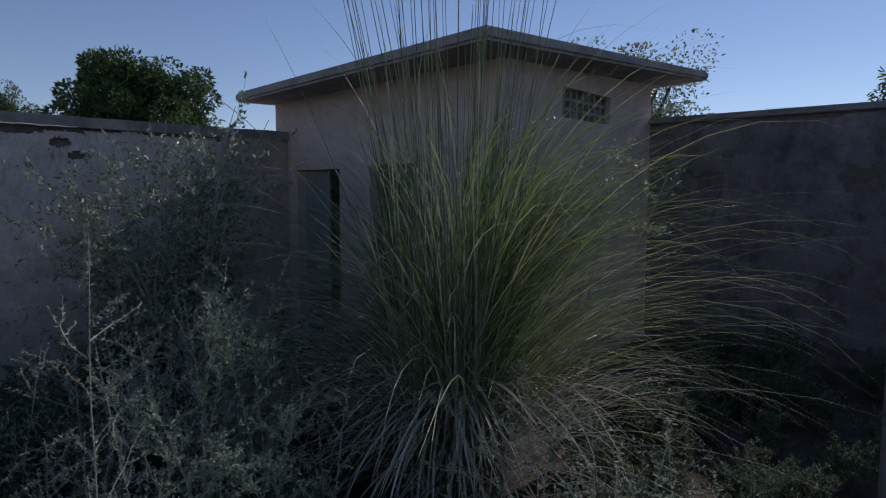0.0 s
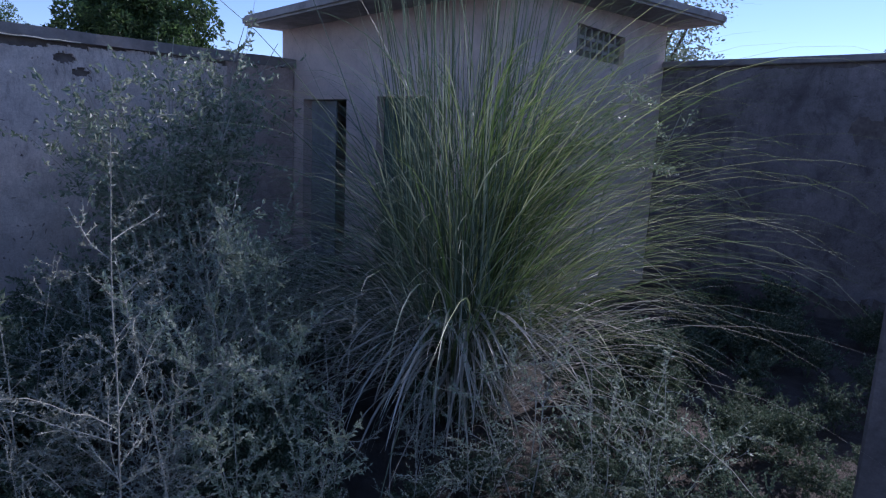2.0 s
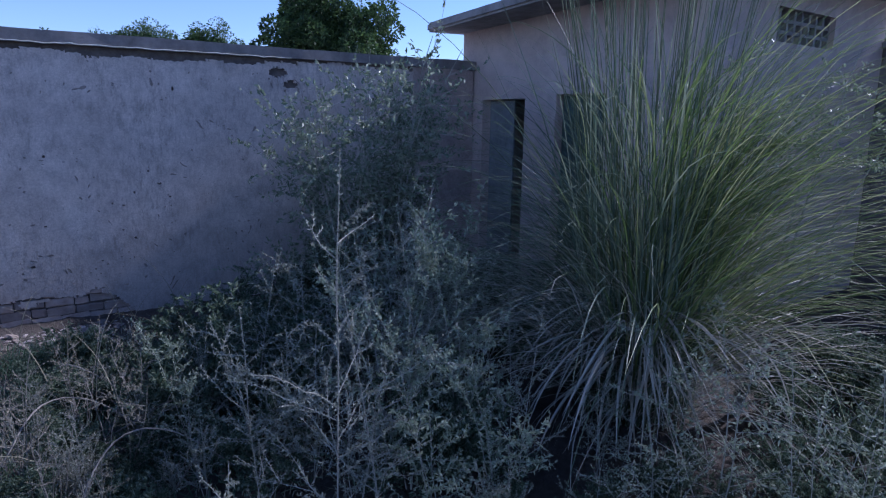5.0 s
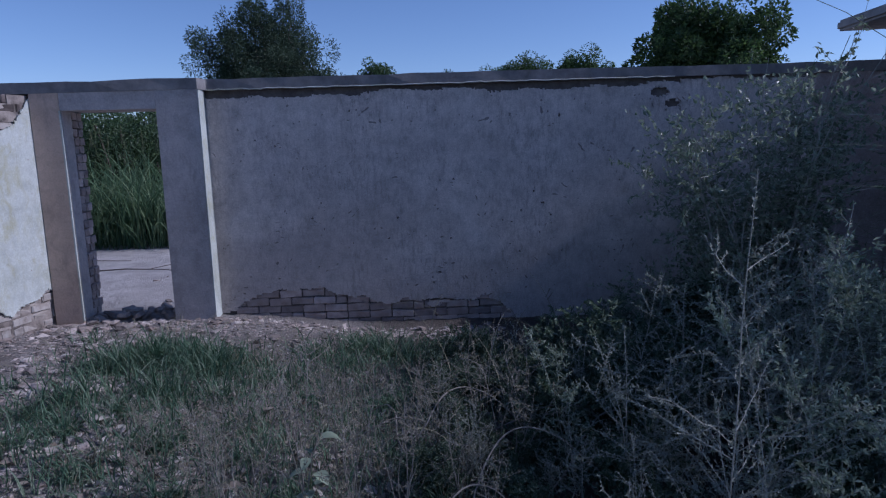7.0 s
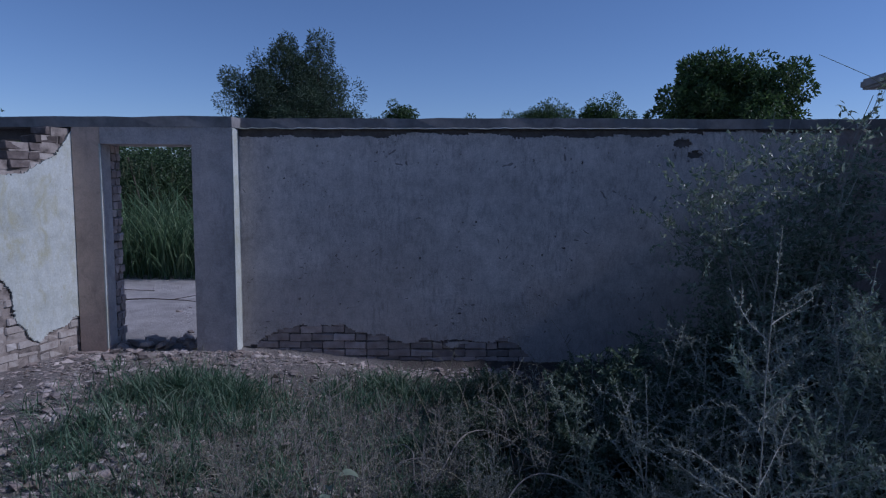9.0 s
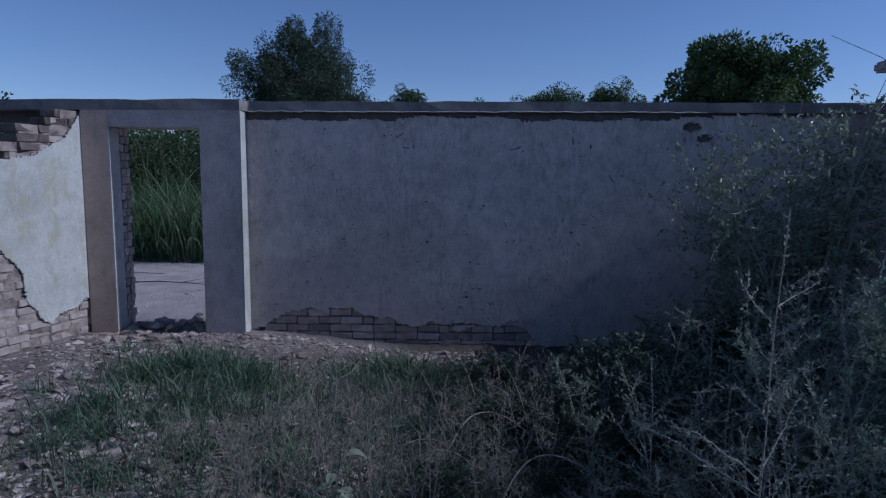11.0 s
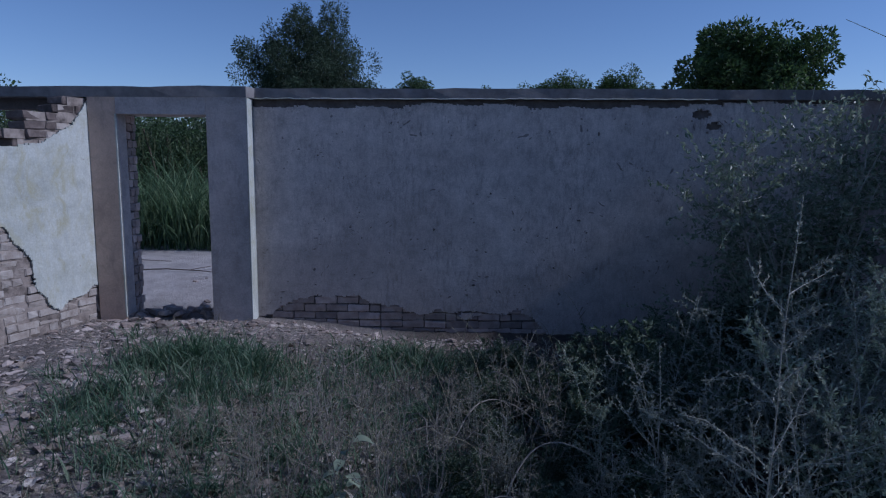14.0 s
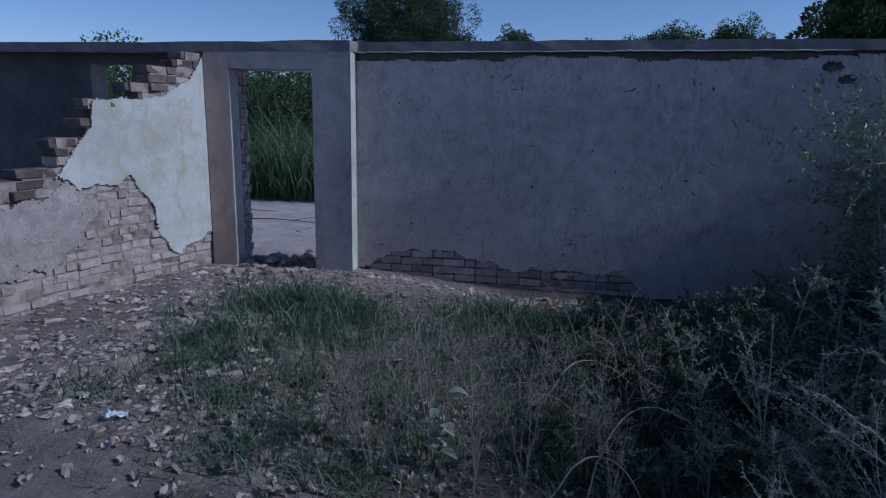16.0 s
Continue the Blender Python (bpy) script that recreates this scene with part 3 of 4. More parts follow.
# ---- reed grass clump ----
def reed_clump(at):
    x0, y0 = at
    z0 = on_ground(x0, y0)
    clump = new("grass_clump")
    clump.location = (x0, y0, z0)
    tagged(clump, "huge clump of tall green reed grass with drooping dead leaves", "grass clump")

    def ring(k, r):
        a = rng.uniform(0, 2 * math.pi, k)
        q = np.sqrt(rng.uniform(0, 1, k)) * r
        return np.stack([q * np.cos(a), q * np.sin(a), np.zeros(k)], 1), a

    def leaf_part(name, label, mat, *sets):
        s = Soup()
        for base, az, length, lean, bend, width, power in sets:
            s.blades(base, az, length, lean, bend, width, 10, power)
        tagged(part(name, s.mesh(name, mat), None, clump, label), kind="stuff")

    U = rng.uniform
    k = 330
    base, a = ring(k, 0.4)
    k2 = 170
    base2, a2 = ring(k2, 0.34)
    leaf_part("upright_foliage", "tall upright grey-green reed leaves", M_blade,
              (base, a + rng.normal(0, 0.6, k), U(0.9, 3.1, k), np.abs(rng.normal(0.0, 0.09, k)), np.abs(rng.normal(0.2, 0.22, k)), U(0.007, 0.014, k), 1.6),
              (base2, a2, U(1.0, 2.4, k2), U(0.1, 0.45, k2), U(0.5, 1.9, k2), U(0.006, 0.012, k2), 1.5))

    def on_culms(k, az, lo, hi):
        """Leaf feet part-way up the culms, further out the higher they sit."""
        z = U(lo, hi, k)
        q = np.sqrt(U(0, 1, k)) * (0.2 + 0.16 * z)
        return np.stack([q * np.cos(az), q * np.sin(az), z], 1)

    k2, k3, k5, k6 = 340, 320, 170, 110
    az6 = rng.normal(-0.85, 0.45, k6)
    az2, az3, az5 = rng.normal(-0.95, 0.95, k2), rng.normal(-0.95, 0.75, k3), rng.normal(-0.85, 0.5, k5)
    leaf_part("arching_foliage", "arching reed leaves with sunlit yellow-green in their colour", M_blade_sun,
              (on_culms(k2, az2, 0.3, 1.8), az2 + rng.normal(0, 0.4, k2), U(0.6, 1.6, k2), U(0.08, 0.75, k2), U(0.4, 2.3, k2), U(0.007, 0.013, k2), 1.6),
              (on_culms(k3, az3, 0.0, 0.5), az3, U(1.4, 2.8, k3), U(0.05, 0.8, k3), U(0.7, 2.1, k3), U(0.007, 0.012, k3), 1.9),
              (on_culms(k5, az5, 0.2, 1.4), az5, U(1.3, 2.4, k5), U(0.5, 1.15, k5), U(0.9, 1.9, k5), U(0.006, 0.010, k5), 2.2),
              (on_culms(k6, az6, 0.8, 1.9), az6, U(0.9, 1.8, k6), U(0.45, 1.0, k6), U(0.4, 1.4, k6), U(0.006, 0.011, k6), 1.8))
    k, k4 = 300, 400
    az, az4 = U(0, 6.28, k), rng.normal(2.4, 0.9, k4)
    leaf_part("side_foliage", "grey-green leaves arching out of the culms", M_blade,
              (on_culms(k, az, 0.2, 2.0), az + rng.normal(0, 0.5, k), U(0.6, 1.6, k), U(0.1, 0.8, k), U(0.4, 2.3, k), U(0.007, 0.012, k), 1.5),
              (on_culms(k4, az4, 0.1, 1.2), az4, U(0.9, 2.0, k4), U(0.35, 1.15, k4), U(0.8, 2.0, k4), U(0.007, 0.012, k4), 1.6))
    k = 230
    base, a = ring(k, 0.42)
    base[:, 2] += U(0.0, 0.6, k)
    k2 = 130
    base2, a2 = ring(k2, 0.46)
    base2[:, 2] += U(0.3, 0.85, k2)
    k3 = 110
    base3, a3 = ring(k3, 0.4)
    az4 = rng.normal(-2.4, 0.6, 48)               # thick on the side towards the open yard
    base4 = np.stack([0.34 * np.cos(az4), 0.34 * np.sin(az4), U(0.45, 0.8, 48)], 1)
    leaf_part("pale_foliage", "dry straw-coloured drooping leaves, and shaded live ones brightened to straw", M_straw,
              (base, a, U(0.5, 1.5, k), U(0.5, 1.2, k), U(0.7, 1.8, k), U(0.006, 0.013, k), 1.3),
              (base4, az4, U(0.5, 1.0, 48), U(0.6, 1.2, 48), U(1.2, 1.9, 48), U(0.014, 0.026, 48), 0.7),
              (base2, a2, U(0.45, 1.05, k2), U(0.7, 1.5, k2), U(1.0, 1.9, k2), U(0.012, 0.024, k2), 0.8),
              # next two sets: live leaves on the shaded side, brightened with straw colour
              (base3 + (0, 0, 0.3), rng.normal(2.5, 0.7, k3), U(0.9, 1.9, k3), U(0.5, 1.1, k3), U(0.7, 1.8, k3), U(0.006, 0.010, k3), 1.7),
              (base3[::-1] + (0, 0, 0.55), rng.normal(2.9, 0.7, k3), U(0.7, 1.6, k3), U(0.5, 1.2, k3), U(0.7, 1.8, k3), U(0.006, 0.011, k3), 1.7),
              (base3, rng.normal(-0.9, 0.8, k3), U(1.4, 2.6, k3), U(0.3, 1.0, k3), U(0.7, 1.9, k3), U(0.006, 0.010, k3), 1.5))
    for i in range(80):
        s = Soup()
        b, a = ring(1, 0.32)
        t = np.linspace(0, 1, 7)[:, None]
        L, lean = U(2.4, 4.1), U(0.01, 0.2)
        d = np.array((math.cos(a[0]), math.sin(a[0]), 0))
        pts = b + t * np.array((0, 0, L)) * math.cos(lean) + d * (t ** 1.6) * L * math.sin(lean)
        s.tube(pts, 0.0062, 0.0018, 4)
        part("reed_stalk", s.mesh("reed_stalk", M_greenstem), None, clump)
    # a few long stalks that lean right out of the clump
    for a, L, lean in ((-0.45, 3.6, 0.42), (-0.2, 3.4, 0.55), (2.35, 3.2, 0.5), (2.6, 3.0, 0.36), (-0.7, 2.8, 0.75), (2.2, 2.4, 0.95), (-1.0, 2.7, 0.95), (3.0, 3.9, 0.5)):
        s = Soup()
        t = np.linspace(0, 1, 12)[:, None]
        d = np.array((math.cos(a), math.sin(a), 0))
        pts = t * np.array((0, 0, L * math.cos(lean))) * (1 - 0.25 * t ** 2) + d * (t ** 1.3) * L * math.sin(lean)
        s.tube(pts, 0.0042, 0.0012, 4)
        part("leaning_stalk", s.mesh("leaning_stalk", M_greenstem), None, clump, "pale leaning stalk")
    return clump


reed_clump((5.66, -4.12))


# ---- shrubs and weeds ----
def wander(start, way, length, k, jitter, lift=0.0):
    p, d = np.array(start, float), np.array(way, float)
    d /= np.linalg.norm(d)
    out = [p.copy()]
    for i in range(k):
        d = d + rng.normal(0, jitter, 3) + np.array((0, 0, lift))
        d /= np.linalg.norm(d)
        p = p + d * length / k
        out.append(p.copy())
    return np.array(out)


def feather_weed(height, side_branches, spread, leaf, per_m, stem_mat, leaf_mat_, name, label, category="weed", main=1, jit=0.06):
    """A wiry upright weed: one or more stems, side twigs at wide angles, tiny leaves set close along every twig."""
    thing = new(name)
    tagged(thing, label, category)
    lv = Soup()
    for q in range(main):
        st = Soup()
        a0 = rng.uniform(0, 2 * math.pi)
        tilt = 0.03 if main == 1 else rng.uniform(0.08, 0.38)
        stem = wander((0.03 * math.cos(a0), 0.03 * math.sin(a0), -0.02), (tilt * math.cos(a0), tilt * math.sin(a0), 1), height * (rng.uniform(0.75, 1.05) if main > 1 else 1.0), 10, jit)
        st.tube(stem, 0.0042, 0.0014, 5)
        lines = [stem[3:]]
        for i in range(side_branches):
            f = rng.uniform(0.18, 0.95)
            p = stem[int(f * 10)] * (1 - (f * 10) % 1) + stem[min(10, int(f * 10) + 1)] * ((f * 10) % 1)
            a = rng.uniform(0, 2 * math.pi)
            L = spread * (1.15 - f) * rng.uniform(0.6, 1.2) + 0.05
            tw = wander(p, (math.cos(a), math.sin(a), rng.uniform(0.25, 0.9)), L, 6, 0.12)
            st.tube(tw, 0.0021, 0.0009, 4)
            lines.append(tw)
            for j in range(3):
                e = tw[rng.integers(1, 6)]
                tw2 = wander(e, (tw[-1] - tw[0]) / (L + 1e-6) + rng.normal(0, 0.6, 3), L * rng.uniform(0.25, 0.5), 4, 0.15, 0.05)
                st.tube(tw2, 0.0013, 0.0007, 3)
                lines.append(tw2)
        for ln in lines:
            seg = np.linalg.norm(np.diff(ln, axis=0), axis=1).sum()
            k = max(3, int(seg * per_m))
            u = rng.uniform(0, len(ln) - 1.001, k)
            i = u.astype(int)
            p = ln[i] + (ln[i + 1] - ln[i]) * (u - i)[:, None]
            d = (ln[i + 1] - ln[i]) / (np.linalg.norm(ln[i + 1] - ln[i], axis=1)[:, None] + 1e-9) * 0.8 + rng.normal(0, 0.75, (k, 3))
            lv.leaves(p, d, leaf, leaf * 0.42)
        part("stem", st.mesh("stem", stem_mat), None, thing)
    part("foliage", lv.mesh("foliage", leaf_mat_), None, thing)
    return thing


def leafy_bush(height, radius, limbs, twigs, per_twig, leaf, name, label, leaf_mat_, crown_from=0.25, lean=(0, 0)):
    """A many-stemmed bush with an open crown of small leaves."""
    thing = new(name)
    tagged(thing, label, "bush")
    lv = Soup()
    for i in range(limbs):
        st = Soup()
        a = rng.uniform(0, 2 * math.pi)
        out = rng.uniform(0.1, 1.0) * radius
        tip = np.array((math.cos(a) * out + lean[0] * height, math.sin(a) * out + lean[1] * height, height * rng.uniform(0.72, 1.02) * (1 - 0.28 * (out / radius) ** 2)))
        limb = wander((0, 0, -0.03), tip, np.linalg.norm(tip), 10, 0.07)
        st.tube(limb, 0.012 * height / 2.5, 0.0025, 5)
        for j in range(twigs):
            f = rng.uniform(crown_from, 1.0) * 9.9
            p = limb[int(f)]
            b = rng.uniform(0, 2 * math.pi)
            tw = wander(p, (math.cos(b), math.sin(b), rng.uniform(-0.1, 0.8)), radius * rng.uniform(0.25, 0.6), 5, 0.2)
            st.tube(tw, 0.003, 0.0012, 3)
            u = rng.uniform(0.5, 4.99, per_twig)
            k = u.astype(int)
            q = tw[k] + (tw[k + 1] - tw[k]) * (u - k)[:, None] + rng.normal(0, 0.012, (per_twig, 3))
            lv.leaves(q, (tw[-1] - tw[0]) / radius + rng.normal(0, 0.7, (per_twig, 3)), leaf, leaf * 0.5)
        part("branch", st.mesh("branch", M_stem), None, thing)
    part("foliage", lv.mesh("foliage", leaf_mat_), None, thing)
    return thing


def place(thing, x, y, rz=0.0, scale=1.0):
    thing.matrix_basis = pose(x, y, on_ground(x, y), 0, 0, rz) @ Matrix.Scale(scale, 4)
    return thing


def copies(source, spots, group):
    tagged(source, group=group)
    for x, y, sc in spots:
        ob = copy_thing(source, pose(x, y, on_ground(x, y), rng.normal(0, 4), rng.normal(0, 4), rng.uniform(0, 360)))
        ob.scale = (sc, sc, sc * rng.uniform(0.9, 1.1))


place(leafy_bush(2.85, 1.1, 30, 22, 17, 0.055, "tall_bush", "tall thin bush with small dull green leaves before the plastered wall", M_bushleaf, 0.3), 5.2, -1.3)
place(leafy_bush(0.95, 0.6, 12, 12, 14, 0.045, "bush", "low dull green bush below the yard wall", M_bushleaf, 0.2), 4.3, -1.2)

# thin sapling behind the reeds, leafy only at its top
place(leafy_bush(2.7, 0.6, 8, 13, 17, 0.034, "sapling", "thin sapling with light green leaves near its top", M_bushleaf, 0.78, (0.03, -0.03)), 6.2, -4.55)

# pale wiry weeds close by
GREY = "pale grey-green wiry weed with tiny leaves"
w1 = place(feather_weed(1.85, 16, 0.55, 0.02, 95, M_stem, M_greyleaf, "wiry_weed", GREY, jit=0.018), 3.18, -4.6, 40)
w2 = place(feather_weed(1.45, 14, 0.42, 0.019, 105, M_stem, M_greyleaf, "wiry_weed", GREY, jit=0.03), 3.45, -4.6, 200)
w3 = place(feather_weed(1.15, 10, 0.45, 0.021, 140, M_stem, M_greyleaf, "wiry_weed", GREY, main=3), 3.2, -3.8, 90)
NEAR = "wiry weeds"
copies(w2, [(2.66, -5.2, 0.72), (3.95, -3.75, 1.0), (3.05, -4.15, 0.55), (4.0, -4.05, 0.95), (4.15, -4.65, 0.7), (4.5, -4.2, 0.75), (3.4, -3.05, 0.85), (3.35, -4.75, 0.5), (4.3, -3.1, 1.0)], NEAR)
copies(w3, [(3.85, -3.1, 1.1), (4.25, -3.55, 1.05), (4.75, -4.6, 0.6), (3.55, -4.15, 0.75), (4.7, -3.3, 1.1), (3.1, -2.95, 0.65), (3.9, -4.85, 0.5), (2.95, -3.65, 0.5), (4.2, -4.0, 0.8), (3.45, -3.75, 0.85), (4.9, -2.8, 1.1)], NEAR)
tagged(w1, group=NEAR)

# darker leafy weeds
LEAFY = "leafy dull green weed with narrow leaves"
l1 = place(feather_weed(0.95, 12, 0.42, 0.048, 70, M_greenstem, M_weedleaf, "leafy_weed", LEAFY, main=4), 3.1, -2.85)
l2 = place(feather_weed(0.7, 10, 0.4, 0.045, 75, M_greenstem, M_weedleaf, "leafy_weed", LEAFY, main=5), 3.7, -2.3)
l3 = place(feather_weed(1.25, 9, 0.5, 0.03, 42, M_stem, M_paleleaf, "leafy_weed", "pale twiggy leafy weed reaching into the reed clump", main=3), 4.95, -5.18)
l4 = place(feather_weed(1.72, 13, 0.42, 0.036, 75, M_stem, M_paleleaf, "tall_weed", "tall pale yellowish-green leafy weed leaning aside", main=3), 3.85, -4.15)
copies(l4, [(3.75, -4.6, 0.72), (4.1, -4.55, 0.7), (4.25, -4.05, 0.84), (4.5, -3.35, 0.95), (2.98, -3.25, 0.52)], "tall weeds")
spots = []
for i in range(46):
    x, y = rng.uniform(2.5, 7.0), rng.uniform(-5.2, -0.6)
    if x < 3.0 and y < -3.2 or y < -4.3 and x < 5.9 or math.hypot(x - 5.66, y + 4.12) < 0.8:
        continue
    spots.append((x, y, rng.uniform(0.45, 0.95) * (1.0 if x > 4.0 else 0.75)))
copies(l2, spots, "leafy weeds")
spots = []
for i in range(34):
    spots.append((rng.uniform(3.1, 6.6), rng.uniform(-4.3, -0.5), rng.uniform(0.4, 0.9)))
copies(l1, spots, "leafy weeds")
copies(l3, [(5.15, -5.5, 0.85), (5.3, -5.75, 0.75), (4.72, -5.05, 0.6), (4.4, -4.95, 0.48), (4.9, -5.5, 0.42), (4.55, -3.35, 1.0), (4.2, -3.0, 1.1), (4.75, -2.6, 1.15), (5.0, -3.2, 0.95), (4.4, -2.3, 1.0), (5.1, -2.4, 1.1), (4.85, -3.55, 0.8), (5.4, -2.8, 1.1), (3.5, -2.4, 0.7), (4.05, -3.55, 0.9)], "leafy weeds")
copies(l2, [(6.6, -6.0, 0.5), (6.9, -5.7, 0.5), (7.2, -6.2, 0.55), (6.5, -6.5, 0.45), (7.4, -5.6, 0.55), (6.0, -6.45, 0.42), (4.85, -5.7, 0.42), (5.2, -5.95, 0.45), (5.5, -5.6, 0.5), (5.75, -5.3, 0.5), (5.5, -6.1, 0.5), (5.9, -5.8, 0.5), (6.2, -5.3, 0.5), (6.1, -5.0, 0.55), (6.4, -5.7, 0.5), (5.1, -5.2, 0.4), (4.6, -5.3, 0.38), (4.4, -5.2, 0.35), (4.9, -4.9, 0.4), (6.7, -5.2, 0.55), (6.2, -6.2, 0.5), (5.3, -5.35, 0.42), (4.1, -4.95, 0.4), (6.35, -4.7, 0.7), (7.2, -4.6, 0.7), (7.6, -5.0, 0.6), (8.3, -5.4, 0.7), (8.8, -4.6, 0.8), (9.6, -5.2, 0.9)], "leafy weeds")
copies(l2, [(rng.uniform(6.6, 10.2), rng.uniform(-6.6, -4.2), rng.uniform(0.4, 0.75)) for i in range(22)], "leafy weeds")

# dry bare twigs in the open part of the yard
copies(l2, [(4.9, -5.0, 0.4), (4.5, -4.9, 0.42), (5.2, -4.85, 0.35), (5.5, -5.2, 0.45), (4.2, -5.1, 0.4), (5.8, -5.6, 0.5), (6.3, -5.9, 0.5), (5.0, -5.5, 0.4), (6.1, -5.4, 0.55), (4.7, -5.35, 0.35), (5.3, -5.6, 0.4), (6.6, -6.1, 0.5), (4.05, -4.7, 0.4)], "leafy weeds")
copies(l1, [(rng.uniform(2.0, 2.8), rng.uniform(-3.6, -1.2), rng.uniform(0.28, 0.45)) for i in range(16)], "leafy weeds")
copies(w3, [(rng.uniform(2.1, 2.9), rng.uniform(-3.8, -1.6), rng.uniform(0.3, 0.55)) for i in range(9)], NEAR)
d1 = place(feather_weed(0.98, 7, 0.32, 0.02, 14, M_twig, M_drygrass, "dry_weed", "dry bare upright weed stalks", main=5), 1.5, -3.7)
copies(d1, [(1.75, -3.3, 0.8), (1.1, -3.75, 0.7), (2.15, -3.2, 0.75), (0.9, -3.1, 0.5), (2.5, -2.6, 0.7), (1.5, -2.4, 0.5), (2.3, -3.6, 0.7), (2.6, -3.3, 0.8), (2.05, -2.7, 0.6), (1.2, -2.6, 0.5), (0.5, -3.3, 0.5), (1.75, -3.85, 0.8), (1.25, -3.9, 0.75), (0.95, -3.6, 0.6), (1.6, -3.2, 0.7), (2.0, -3.75, 0.75), (2.8, -2.9, 0.8), (2.4, -4.0, 0.6)], "dry weeds")
copies(l2, [(2.35, -2.9, 0.5), (2.15, -3.4, 0.45), (2.55, -3.7, 0.5), (2.4, -2.3, 0.55), (2.65, -1.7, 0.6), (2.3, -1.5, 0.45), (2.75, -2.3, 0.7), (2.6, -4.3, 0.45)], "leafy weeds")


def arched_stalks():
    thing = new("arched_grass")
    tagged(thing, "long dry arched grass stalks", "grass")
    s = Soup()
    k = 46
    b = np.stack([rng.uniform(2.1, 3.7, k), rng.uniform(-3.4, -1.2, k), np.zeros(k)], 1)
    b[:, 2] = ground_z(b[:, 0], b[:, 1])
    s.blades(b, rng.uniform(0, 6.28, k), rng.uniform(0.6, 1.2, k), rng.uniform(0.1, 0.6, k), rng.uniform(0.8, 2.4, k), rng.uniform(0.005, 0.008, k), 12)
    part("stalks", s.mesh("stalks", M_drygrass), None, thing)


arched_stalks()


def seedling(x, y):
    """A young plant: a thin stem with a few broad rounded leaves."""
    thing = new("seedling")
    tagged(thing, "young plant with a few broad pale green leaves among dry stalks", "plant")
    stem = wander((0, 0, -0.02), (0.05, 0.0, 1), 0.62, 8, 0.05)
    st = Soup()
    st.tube(stem, 0.005, 0.002, 5)
    part("stem", st.mesh("stem", M_greenstem), None, thing)
    u = np.linspace(0, 1, 6)[:, None]
    for i in range(9):
        a, L = i * 2.4 + rng.uniform(-0.3, 0.3), rng.uniform(0.07, 0.11)
        d, q = np.array((math.cos(a), math.sin(a), 0.35)), np.array((-math.sin(a), math.cos(a), 0))
        mid = stem[2 + i // 2] + d * (0.03 + u * L) - np.array((0, 0, 1)) * (u ** 2) * L * 0.6
        w = np.sin(np.clip(u * 0.92 + 0.06, 0, 1) * math.pi) ** 0.7 * L * 0.36
        lift = np.array((0, 0, 1)) * w * 0.35
        v = np.stack([mid - q * w + lift, mid, mid + q * w + lift], 1)
        lf = Soup()
        o = (np.arange(5)[:, None] * 3 + np.arange(2)[None]).ravel()
        lf.add(v, np.stack([o, o + 1, o + 4, o + 3], 1))
        part("leaf", lf.mesh("leaf", M_paleleaf, True), None, thing)
    return place(thing, x, y)


seedling(1.52, -3.78)


def dead_vine(x, y, az, length):
    """A dry curling runner that rises from the soil and bends over again."""
    t = np.linspace(0, 1, 22)
    turn = az + np.cumsum(rng.normal(0, 0.16, 22)) + 0.7 * np.sin(t * 5 + az)
    p = np.cumsum(np.stack([np.cos(turn), np.sin(turn), np.zeros(22)], 1), 0) * length / 22
    p[:, 2] = 0.02 + length * 0.3 * np.sin(t * math.pi * rng.uniform(0.8, 1.15)) * rng.uniform(0.6, 1.1)
    s = Soup()
    s.tube(p, 0.0055, 0.0025, 5)
    thing = tagged(new("dead_vine", s.mesh("dead_vine", M_twig)), "dry curling vine stem lying over the grass", "vine", "dead vines")
    return place(thing, x, y)


for x, y, az, length in ((1.85, -3.35, 0.3, 1.3), (2.3, -3.9, 0.9, 1.1), (2.45, -2.8, -0.5, 1.2), (2.1, -3.1, 2.6, 0.9), (2.75, -3.5, 0.2, 1.2), (1.6, -2.9, -0.6, 0.8), (2.9, -2.4, 2.0, 1.0), (2.0, -4.1, 0.4, 0.9)):
    dead_vine(x, y, az, length)


# ---- grass of the yard ----
def turf(name, label, mat, spots, per, length, width):
    s = Soup()
    for x, y, r in spots:
        k = int(per * r * r)
        a, q = rng.uniform(0, 2 * math.pi, k), np.abs(rng.normal(0, 0.5, k)) * r
        b = np.stack([x + q * np.cos(a), y + q * np.sin(a) * 0.8, np.zeros(k)], 1)
        b = b[b[:, 1] < -0.06]
        k = len(b)
        b[:, 2] = ground_z(b[:, 0], b[:, 1]) - 0.01
        s.blades(b, rng.uniform(0, 6.28, k), rng.uniform(0.5, 1.25, k) * length, np.abs(rng.normal(0.5, 0.4, k)), rng.uniform(0.5, 2.4, k), rng.uniform(0.7, 1.3, k) * width, 6)
    tagged(new(name, s.mesh(name, mat)), label, "grass", kind="stuff")


